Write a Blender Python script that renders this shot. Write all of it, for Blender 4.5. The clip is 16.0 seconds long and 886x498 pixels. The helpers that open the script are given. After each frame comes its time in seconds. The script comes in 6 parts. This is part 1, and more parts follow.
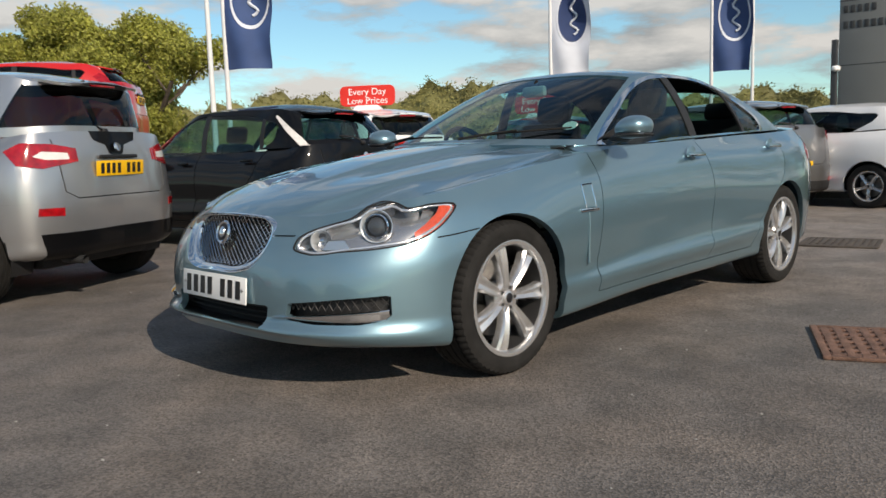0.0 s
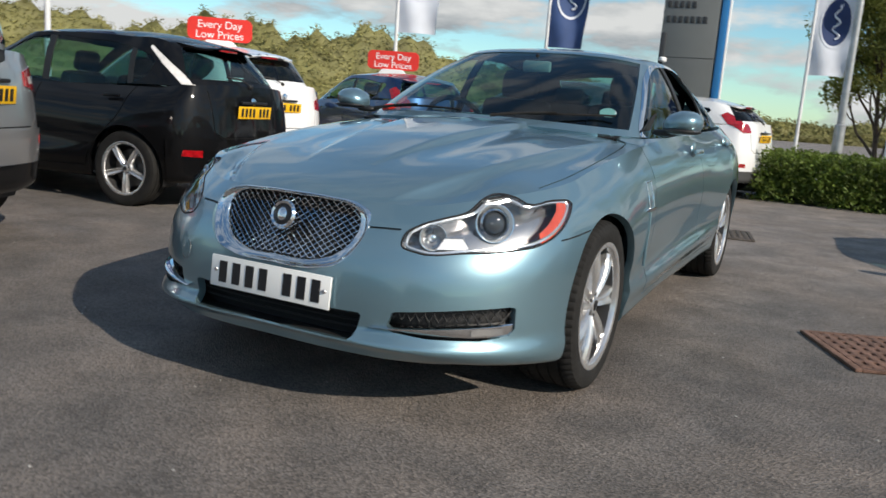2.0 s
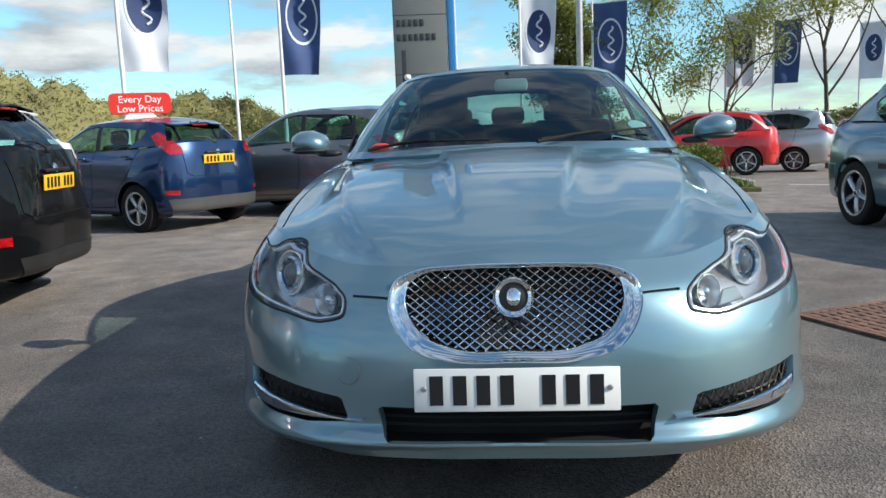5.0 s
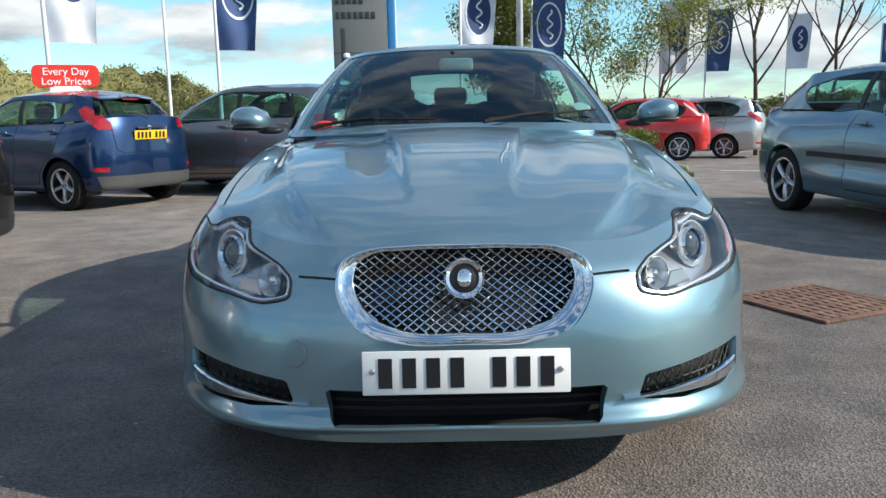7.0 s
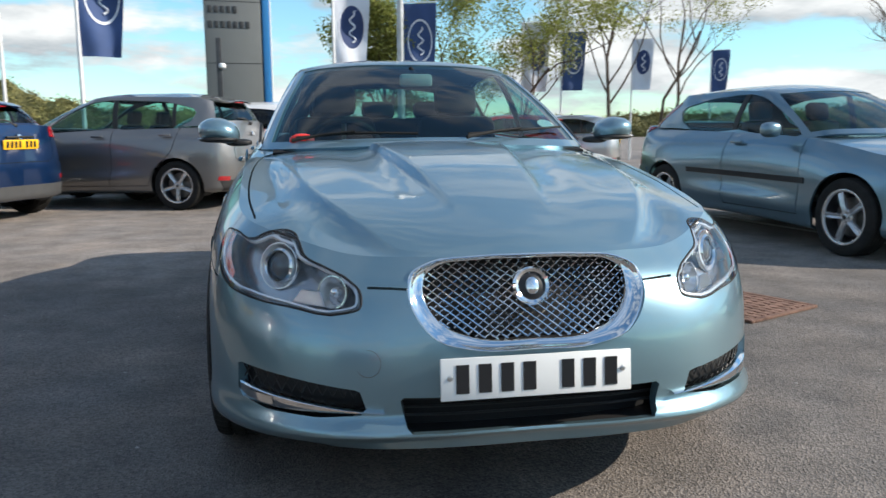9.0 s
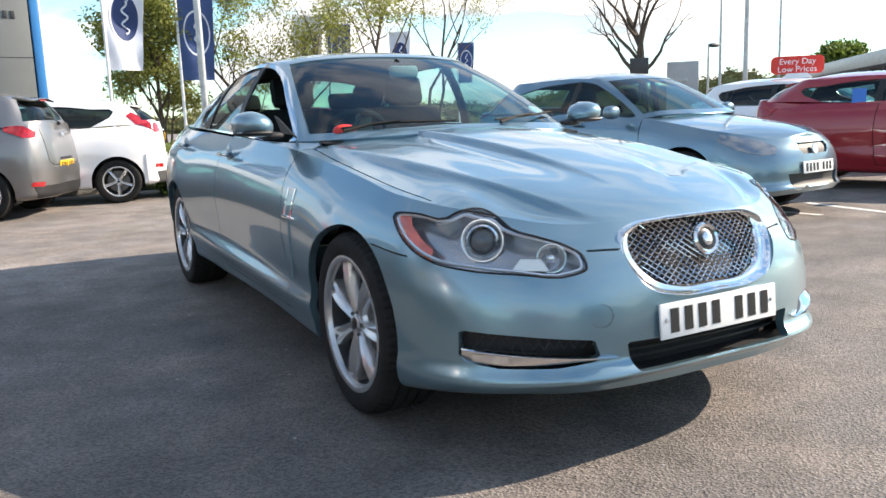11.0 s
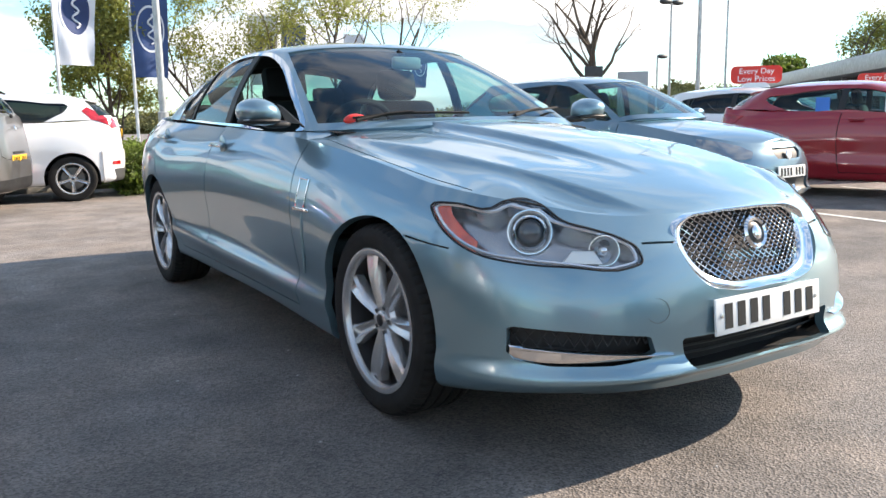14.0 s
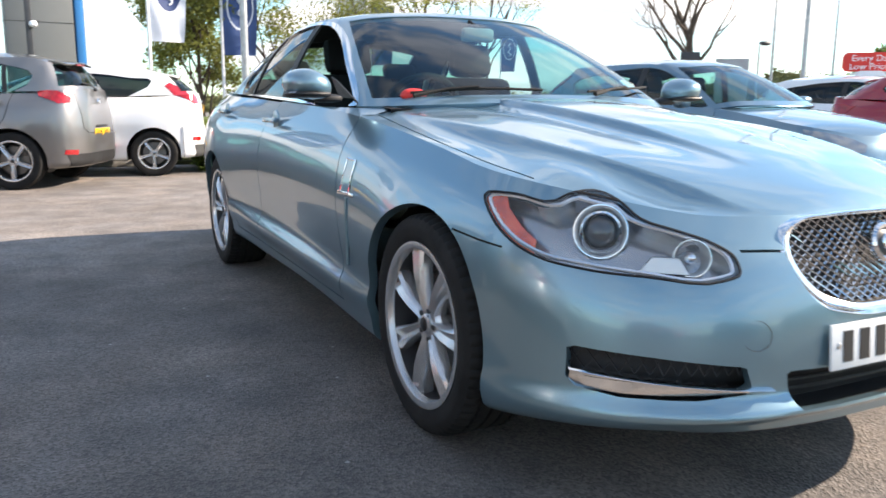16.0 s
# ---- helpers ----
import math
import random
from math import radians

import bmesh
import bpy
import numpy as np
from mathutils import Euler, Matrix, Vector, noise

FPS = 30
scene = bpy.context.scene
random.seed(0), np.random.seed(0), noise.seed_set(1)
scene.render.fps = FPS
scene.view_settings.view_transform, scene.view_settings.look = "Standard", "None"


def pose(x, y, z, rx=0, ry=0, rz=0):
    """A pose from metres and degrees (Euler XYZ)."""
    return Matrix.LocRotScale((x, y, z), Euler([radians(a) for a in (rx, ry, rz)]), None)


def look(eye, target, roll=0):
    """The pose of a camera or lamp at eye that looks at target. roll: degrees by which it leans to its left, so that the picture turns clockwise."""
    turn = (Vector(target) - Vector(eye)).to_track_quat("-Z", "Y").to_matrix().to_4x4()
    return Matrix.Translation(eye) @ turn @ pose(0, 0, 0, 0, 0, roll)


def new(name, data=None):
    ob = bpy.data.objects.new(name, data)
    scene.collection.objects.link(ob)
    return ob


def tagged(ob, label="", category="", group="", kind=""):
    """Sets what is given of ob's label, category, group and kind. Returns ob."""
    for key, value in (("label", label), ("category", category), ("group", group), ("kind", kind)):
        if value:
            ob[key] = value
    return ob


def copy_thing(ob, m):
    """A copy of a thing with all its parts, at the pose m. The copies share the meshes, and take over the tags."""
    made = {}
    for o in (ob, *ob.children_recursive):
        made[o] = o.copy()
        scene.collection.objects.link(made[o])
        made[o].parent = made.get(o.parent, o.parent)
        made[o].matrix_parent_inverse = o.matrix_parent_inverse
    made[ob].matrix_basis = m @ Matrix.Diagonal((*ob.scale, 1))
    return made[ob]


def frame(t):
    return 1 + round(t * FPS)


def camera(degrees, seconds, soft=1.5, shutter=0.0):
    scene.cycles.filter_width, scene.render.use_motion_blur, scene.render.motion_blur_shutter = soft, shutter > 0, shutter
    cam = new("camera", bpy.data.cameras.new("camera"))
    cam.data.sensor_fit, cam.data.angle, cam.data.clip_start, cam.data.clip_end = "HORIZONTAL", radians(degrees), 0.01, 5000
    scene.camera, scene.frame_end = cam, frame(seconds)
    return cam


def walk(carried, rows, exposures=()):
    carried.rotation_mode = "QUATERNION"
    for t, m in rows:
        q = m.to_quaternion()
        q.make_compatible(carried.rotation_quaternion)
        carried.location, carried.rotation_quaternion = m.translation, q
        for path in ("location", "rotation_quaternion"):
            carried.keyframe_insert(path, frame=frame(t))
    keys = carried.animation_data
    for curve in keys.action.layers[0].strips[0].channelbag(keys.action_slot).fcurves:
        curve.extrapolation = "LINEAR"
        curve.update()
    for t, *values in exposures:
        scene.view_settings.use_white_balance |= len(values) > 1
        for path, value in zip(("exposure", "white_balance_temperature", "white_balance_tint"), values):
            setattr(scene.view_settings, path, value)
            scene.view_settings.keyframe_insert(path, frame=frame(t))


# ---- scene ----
cam = camera(58.2, 16.0, shutter=0.35)
PATH = [
    (0, (3.073, -2.615, 0.982), (1.676, -1.205, 0.736), -1.8),
    (0.5, (2.923, -2.701, 0.984), (1.619, -1.208, 0.716), 1.5),
    (1, (2.607, -2.821, 1.051), (1.429, -1.234, 0.747), 2.6),
    (1.5, (2.176, -2.881, 1.074), (1.005, -1.286, 0.786), 1.9),
    (2, (1.741, -3.000, 1.076), (0.835, -1.253, 0.717), 4.3),
    (2.5, (1.278, -2.977, 1.106), (0.484, -1.172, 0.774), -0.5),
    (3, (0.833, -3.007, 1.081), (0.204, -1.136, 0.758), 1.1),
    (3.5, (0.449, -2.959, 1.078), (0.089, -1.018, 0.757), 0.5),
    (4, (0.164, -2.916, 1.084), (-0.098, -0.950, 0.828), -1.1),
    (6.5, (-0.048, -2.828, 1.072), (-0.095, -0.857, 0.734), -1.3),
    (7, (-0.039, -2.824, 1.071), (-0.052, -0.852, 0.738), -1.2),
    (7.5, (-0.040, -2.823, 1.071), (-0.048, -0.851, 0.736), -1.5),
    (8, (-0.044, -2.828, 1.072), (-0.055, -0.856, 0.736), -1.7),
    (8.5, (-0.247, -2.858, 1.079), (-0.115, -0.887, 0.764), -0.8),
    (11, (-1.970, -2.651, 1.087), (-1.012, -0.928, 0.752), -2.0),
    (11.5, (-2.051, -2.526, 1.070), (-1.117, -0.789, 0.735), -0.4),
    (12, (-2.074, -2.464, 1.021), (-0.984, -0.834, 0.625), -0.7),
    (12.5, (-2.112, -2.412, 1.030), (-0.936, -0.829, 0.694), 0.1),
    (13, (-2.163, -2.380, 1.022), (-1.059, -0.745, 0.692), -0.7),
    (13.5, (-2.177, -2.384, 1.021), (-1.116, -0.720, 0.693), -0.3),
    (14, (-2.163, -2.388, 1.028), (-1.088, -0.733, 0.705), -0.9),
    (14.5, (-2.154, -2.383, 1.022), (-1.071, -0.732, 0.704), -1.1),
    (15, (-2.152, -2.386, 1.023), (-1.072, -0.733, 0.700), -1.0),
    (15.5, (-2.070, -2.323, 1.006), (-1.045, -0.638, 0.677), -0.9),
    (16, (-1.887, -2.108, 0.997), (-0.996, -0.354, 0.638), 0.4),
]
EXPOSURES = [(0, .19, 7750, 14), (1, .22, 7450, 13), (2.5, .34, 7150, 11), (4, .57, 6950, 9), (7, .76, 6950, 9), (8.5, .72, 6980, 10), (11, 1.47, 7650, 16), (14.5, 1.55, 7650, 16), (16, 1.65, 7700, 17)]
walk(cam, [(t, look(e, g, r)) for t, e, g, r in PATH], EXPOSURES)

# ---------------------------------------------------------------- world, sun
SUN_ELEV, SUN_AZ = 31.2, math.atan2(-0.40, 1.6)
world = bpy.data.worlds.new("World")
scene.world = world
world.use_nodes = True
wn, wl = world.node_tree.nodes, world.node_tree.links
wn.clear()
sky = wn.new("ShaderNodeTexSky")
sky.sky_type, sky.sun_disc = "NISHITA", False
sky.sun_elevation, sky.sun_rotation = radians(SUN_ELEV), math.pi / 2 - SUN_AZ
sky.air_density, sky.dust_density, sky.ozone_density = 1.0, 0.15, 2.6
coord = wn.new("ShaderNodeTexCoord")
squash = wn.new("ShaderNodeMapping")
squash.inputs["Scale"].default_value = (1.0, 1.0, 3.4)
squash.inputs["Location"].default_value = (0.4, 0.2, 0.35)
wl.new(coord.outputs["Generated"], squash.inputs["Vector"])
puff = wn.new("ShaderNodeTexNoise")
puff.inputs["Scale"].default_value, puff.inputs["Detail"].default_value = 4.6, 9.0
puff.inputs["Roughness"].default_value = 0.56
wl.new(squash.outputs[0], puff.inputs["Vector"])
cover = wn.new("ShaderNodeValToRGB")
cover.color_ramp.elements[0].position, cover.color_ramp.elements[1].position = 0.45, 0.55
wl.new(puff.outputs["Fac"], cover.inputs[0])
above = wn.new("ShaderNodeMapping")
above.inputs["Scale"].default_value = (1.0, 1.0, 3.4)
above.inputs["Location"].default_value = (0.43, 0.19, 0.47)
wl.new(coord.outputs["Generated"], above.inputs["Vector"])
puff_above = wn.new("ShaderNodeTexNoise")
puff_above.inputs["Scale"].default_value, puff_above.inputs["Detail"].default_value = 4.6, 9.0
puff_above.inputs["Roughness"].default_value = 0.56
wl.new(above.outputs[0], puff_above.inputs["Vector"])
relief = wn.new("ShaderNodeMath")
relief.operation = "SUBTRACT"
wl.new(puff_above.outputs["Fac"], relief.inputs[0])
wl.new(puff.outputs["Fac"], relief.inputs[1])
lit = wn.new("ShaderNodeMapRange")
for k, v in zip((1, 2, 3, 4), (-0.16, 0.16, 0.0, 1.0)):
    lit.inputs[k].default_value = v
wl.new(relief.outputs[0], lit.inputs[0])
shade = wn.new("ShaderNodeValToRGB")
shade.color_ramp.elements[0].position, shade.color_ramp.elements[1].position = 0.1, 0.85
shade.color_ramp.elements[0].color = (4.2, 4.6, 4.95, 1)
shade.color_ramp.elements[1].color = (2.1, 2.5, 2.9, 1)
wl.new(lit.outputs[0], shade.inputs[0])
blend = wn.new("ShaderNodeMixRGB")
height = wn.new("ShaderNodeSeparateXYZ")
wl.new(coord.outputs["Generated"], height.inputs[0])
thin = wn.new("ShaderNodeMapRange")
for k, v in zip((1, 2, 3, 4), (0.13, 0.60, 1.0, 0.42)):
    thin.inputs[k].default_value = v
wl.new(height.outputs["Z"], thin.inputs[0])
share = wn.new("ShaderNodeMath")
share.operation = "MULTIPLY"
wl.new(cover.outputs[0], share.inputs[0])
wl.new(thin.outputs[0], share.inputs[1])
wl.new(share.outputs[0], blend.inputs[0])
air = wn.new("ShaderNodeMixRGB")
air.blend_type = "MULTIPLY"
air.inputs[0].default_value = 1.0
air.inputs[2].default_value = (0.57, 0.84, 0.92, 1)
wl.new(sky.outputs[0], air.inputs[1])
wl.new(air.outputs[0], blend.inputs[1])
wl.new(shade.outputs[0], blend.inputs[2])
back = wn.new("ShaderNodeBackground")
back.inputs["Strength"].default_value = 0.130
wl.new(blend.outputs[0], back.inputs["Color"])
wout = wn.new("ShaderNodeOutputWorld")
wl.new(back.outputs[0], wout.inputs["Surface"])

sun = new("sun", bpy.data.lights.new("sun", "SUN"))
sun.data.energy, sun.data.angle, sun.data.color = 3.6, radians(0.53), (1.0, 0.95, 0.87)
sun.matrix_world = look((12.0, -3.0, 7.5), (12.0 - 1.6, -3.0 + 0.40, 7.5 - 1.0))


# ---------------------------------------------------------------- materials
def mat(name, col, rough=0.5, metal=0.0, var=0.12, scale=6.0, bump=0.0, bscale=120.0, coat=0.0, spec=0.5, fine=0.0, island=0.0):
    """A procedural surface: base colour varied by two noises (broad and fine), roughness wear and fine relief."""
    m = bpy.data.materials.new(name)
    m.use_nodes = True
    n, l = m.node_tree.nodes, m.node_tree.links
    b = n["Principled BSDF"]
    b.inputs["Roughness"].default_value, b.inputs["Metallic"].default_value = rough, metal
    b.inputs["Specular IOR Level"].default_value = spec
    b.inputs["Coat Weight"].default_value, b.inputs["Coat Roughness"].default_value = coat, 0.05
    tc = n.new("ShaderNodeTexCoord")
    broad = n.new("ShaderNodeTexNoise")
    broad.inputs["Scale"].default_value, broad.inputs["Detail"].default_value = scale, 5.0
    l.new(tc.outputs["Object"], broad.inputs["Vector"])
    ramp = n.new("ShaderNodeValToRGB")
    ramp.color_ramp.elements[0].position, ramp.color_ramp.elements[1].position = 0.3, 0.7
    ramp.color_ramp.elements[0].color = (*[c * (1 - var) for c in col], 1)
    ramp.color_ramp.elements[1].color = (*[min(1, c * (1 + var)) for c in col], 1)
    l.new(broad.outputs["Fac"], ramp.inputs[0])
    colour = ramp.outputs[0]
    if fine:
        f = n.new("ShaderNodeTexNoise")
        f.inputs["Scale"].default_value, f.inputs["Detail"].default_value = bscale, 3.0
        l.new(tc.outputs["Object"], f.inputs["Vector"])
        fr = n.new("ShaderNodeMapRange")
        fr.inputs[1].default_value, fr.inputs[2].default_value = 0.3, 0.7
        fr.inputs[3].default_value, fr.inputs[4].default_value = 1 - fine, 1 + fine
        l.new(f.outputs["Fac"], fr.inputs[0])
        mul = n.new("ShaderNodeVectorMath")
        mul.operation = "SCALE"
        l.new(colour, mul.inputs[0])
        l.new(fr.outputs[0], mul.inputs["Scale"])
        colour = mul.outputs[0]
    if island:
        geo = n.new("ShaderNodeNewGeometry")
        ir = n.new("ShaderNodeMapRange")
        ir.inputs[3].default_value, ir.inputs[4].default_value = 1 - island, 1 + island
        l.new(geo.outputs["Random Per Island"], ir.inputs[0])
        mul = n.new("ShaderNodeVectorMath")
        mul.operation = "SCALE"
        l.new(colour, mul.inputs[0])
        l.new(ir.outputs[0], mul.inputs["Scale"])
        colour = mul.outputs[0]
    l.new(colour, b.inputs["Base Color"])
    if bump:
        g = n.new("ShaderNodeTexNoise")
        g.inputs["Scale"].default_value, g.inputs["Detail"].default_value = bscale, 4.0
        l.new(tc.outputs["Object"], g.inputs["Vector"])
        bp = n.new("ShaderNodeBump")
        bp.inputs["Strength"].default_value, bp.inputs["Distance"].default_value = bump, 0.01
        l.new(g.outputs["Fac"], bp.inputs["Height"])
        l.new(bp.outputs[0], b.inputs["Normal"])
    return m


def paint(name, col, metal=0.5, rough=0.32):
    return mat(name, col, rough, metal, var=0.03, scale=2.0, coat=1.0, fine=0.05 if metal else 0.0, bscale=900.0)


def glass(name, tint, rough=0.0, mixed=0.75):
    """Thin tinted pane: mostly lets light straight through, with a mirror-like gloss on top."""
    m = bpy.data.materials.new(name)
    m.use_nodes = True
    n, l = m.node_tree.nodes, m.node_tree.links
    n.clear()
    tr, gl, face, bend, mx, out = (n.new("ShaderNode" + k) for k in ("BsdfTransparent", "BsdfGlossy", "LayerWeight", "Math", "MixShader", "OutputMaterial"))
    tr.inputs[0].default_value = (*tint, 1)
    gl.inputs["Roughness"].default_value = rough
    face.inputs["Blend"].default_value = 0.5
    bend.operation = "POWER"
    bend.inputs[1].default_value = 4.2
    lift = n.new("ShaderNodeMath")
    lift.operation = "MULTIPLY_ADD"
    lift.inputs[1].default_value, lift.inputs[2].default_value = 0.9, 0.045
    l.new(face.outputs["Facing"], bend.inputs[0])
    l.new(bend.outputs[0], lift.inputs[0])
    l.new(lift.outputs[0], mx.inputs[0])
    l.new(tr.outputs[0], mx.inputs[1])
    l.new(gl.outputs[0], mx.inputs[2])
    l.new(mx.outputs[0], out.inputs[0])
    return m


M = {}


def leaf(name, col, rough, var, scale, island):
    """Leaves that let some of the sun through."""
    m = mat(name, col, rough, var=var, scale=scale, island=island)
    n, l = m.node_tree.nodes, m.node_tree.links
    b, out = n["Principled BSDF"], n["Material Output"]
    tl, mx = n.new("ShaderNodeBsdfTranslucent"), n.new("ShaderNodeMixShader")
    l.new(b.inputs["Base Color"].links[0].from_socket, tl.inputs[0])
    mx.inputs[0].default_value = 0.42
    l.new(b.outputs[0], mx.inputs[1])
    l.new(tl.outputs[0], mx.inputs[2])
    l.new(mx.outputs[0], out.inputs[0])
    return m


M["hero"] = paint("hero_paint", (0.186, 0.310, 0.370), 0.70, 0.31)
M["hero"].node_tree.nodes["Principled BSDF"].inputs["Coat Roughness"].default_value = 0.03
M["hero"].node_tree.nodes["Principled BSDF"].inputs["Coat Weight"].default_value = 1.0
M["silver"] = paint("silver_paint", (0.50, 0.50, 0.505), 0.80, 0.30)
M["black"] = mat("black_paint", (0.003, 0.003, 0.0035), 0.5, 0.0, var=0.05, coat=0.5, spec=0.08)
M["white"] = paint("white_paint", (0.78, 0.79, 0.80), 0.0, 0.3)
M["blue"] = paint("blue_paint", (0.003, 0.028, 0.10), 0.6, 0.3)
M["grey"] = paint("grey_paint", (0.21, 0.207, 0.207), 0.75, 0.35)
M["red"] = paint("red_paint", (0.55, 0.012, 0.012), 0.0, 0.3)
M["crimson"] = paint("crimson_paint", (0.33, 0.008, 0.018), 0.1, 0.3)
M["ice"] = paint("ice_blue_paint", (0.15, 0.245, 0.30), 0.75, 0.3)
M["dark"] = mat("dark_plastic", (0.012, 0.012, 0.013), 0.55, var=0.3, bump=0.15, bscale=500)
M["gap"] = mat("shut_line_shadow_gap", (0.006, 0.006, 0.007), 0.8)
M["rubber"] = mat("tyre_rubber", (0.016, 0.0155, 0.015), 0.8, var=0.3, scale=14, bump=0.2, bscale=300, spec=0.25)
M["alloy"] = mat("alloy_wheel", (0.60, 0.60, 0.605), 0.26, 0.75, var=0.06, scale=8)
M["barrel"] = mat("wheel_barrel", (0.075, 0.075, 0.078), 0.4, 0.6, var=0.1, scale=9)
M["disc"] = mat("brake_disc", (0.16, 0.155, 0.15), 0.4, 0.9, var=0.2, scale=30)
M["chrome"] = mat("chrome", (0.82, 0.83, 0.84), 0.06, 1.0, var=0.02)
M["satin"] = mat("satin_metal", (0.6, 0.6, 0.6), 0.3, 1.0, var=0.04)
M["cabin"] = mat("cabin_trim", (0.012, 0.012, 0.013), 0.8, var=0.2, spec=0.2, scale=9, bump=0.2, bscale=260)
M["leather"] = mat("black_leather", (0.008, 0.008, 0.009), 0.75, var=0.2, spec=0.2, bump=0.2, bscale=220)
M["glass"] = glass("clear_tinted_glass", (0.43, 0.67, 0.65))
M["tint"] = glass("privacy_glass", (0.16, 0.18, 0.18))
M["lens"] = glass("lamp_lens", (0.93, 0.94, 0.95))
M["redlens"] = mat("red_lamp_lens", (0.34, 0.006, 0.010), 0.10, var=0.35, coat=1.0, scale=22)
M["clearlens"] = mat("clear_lamp_lens", (0.75, 0.72, 0.70), 0.12, var=0.1, coat=1.0, scale=30)
M["amber"] = mat("amber_lens", (0.70, 0.085, 0.03), 0.15, scale=40, var=0.25, coat=1.0)
M["reflector"] = mat("lamp_reflector", (0.84, 0.85, 0.86), 0.18, 0.70, var=0.05)
M["bowl"] = mat("lamp_housing_silver", (0.46, 0.46, 0.47), 0.25, 0.80, var=0.1)
M["yplate"] = mat("yellow_plate", (0.85, 0.47, 0.015), 0.4, var=0.05)
M["wplate"] = mat("white_plate", (0.80, 0.81, 0.80), 0.35, var=0.03)
M["ink"] = mat("plate_ink", (0.01, 0.01, 0.012), 0.4)
M["signred"] = mat("sign_red", (0.72, 0.035, 0.025), 0.4, var=0.05)
M["signwhite"] = mat("sign_white", (0.85, 0.85, 0.85), 0.4, var=0.04)
M["galv"] = mat("galvanised_steel", (0.42, 0.43, 0.44), 0.45, 0.7, var=0.15, scale=9)
M["polewhite"] = mat("white_pole_paint", (0.72, 0.73, 0.74), 0.4, var=0.06)
M["flagblue"] = mat("flag_blue", (0.035, 0.075, 0.20), 0.75, var=0.12, scale=3)
M["flagwhite"] = mat("flag_white", (0.66, 0.70, 0.78), 0.75, var=0.06, scale=3)
M["emblem"] = mat("flag_emblem_dark", (0.02, 0.045, 0.14), 0.7, var=0.1)
M["pylon"] = mat("pylon_grey_panel", (0.155, 0.165, 0.165), 0.45, var=0.05, scale=2)
M["pylonblue"] = mat("pylon_blue_edge", (0.02, 0.20, 0.48), 0.4, var=0.05)
M["pylonink"] = mat("pylon_lettering", (0.03, 0.032, 0.034), 0.5)
M["rust"] = mat("rusty_cast_iron", (0.20, 0.112, 0.082), 0.8, 0.2, var=0.35, scale=14, bump=0.5, bscale=160, fine=0.3)
M["duskiron"] = mat("dusty_iron", (0.085, 0.072, 0.062), 0.85, 0.1, var=0.3, scale=12, bump=0.4, bscale=160, fine=0.2)
M["pit"] = mat("drain_pit", (0.06, 0.042, 0.035), 0.9)
M["line"] = mat("road_paint", (0.62, 0.62, 0.60), 0.7, var=0.15, scale=5, bump=0.3, bscale=200, fine=0.2)
M["bark"] = mat("bark", (0.085, 0.065, 0.05), 0.9, var=0.35, scale=12, bump=0.8, bscale=40)
M["leafy"] = leaf("spring_leaves", (0.225, 0.25, 0.06), 0.6, 0.3, 0.8, 0.45)
M["leafgold"] = leaf("olive_gold_leaves", (0.37, 0.375, 0.085), 0.6, 0.3, 0.6, 0.45)
M["leafdark"] = leaf("hedge_leaves", (0.12, 0.175, 0.03), 0.6, 0.3, 1.5, 0.5)
M["leafolive"] = mat("woodland_leaves", (0.20, 0.19, 0.065), 0.7, var=0.35, scale=0.25, island=0.4)
M["grass"] = mat("grass_blades", (0.10, 0.14, 0.03), 0.7, var=0.3, scale=0.7, island=0.4)
M["kerb"] = mat("concrete_kerb", (0.36, 0.35, 0.33), 0.85, var=0.15, scale=5, bump=0.4, bscale=120, fine=0.15)
M["soil"] = mat("bed_soil", (0.075, 0.075, 0.030), 0.95, var=0.35, scale=3, bump=0.6, bscale=60)
M["wallclad"] = mat("showroom_cladding", (0.40, 0.41, 0.42), 0.5, var=0.08, scale=1.5)
M["steel"] = mat("dark_steel", (0.06, 0.062, 0.065), 0.5, 0.5, var=0.15)
M["paper"] = mat("paper_notice", (0.75, 0.76, 0.76), 0.7, var=0.05)
M["bluepaper"] = mat("blue_notice", (0.04, 0.20, 0.62), 0.6, var=0.05)


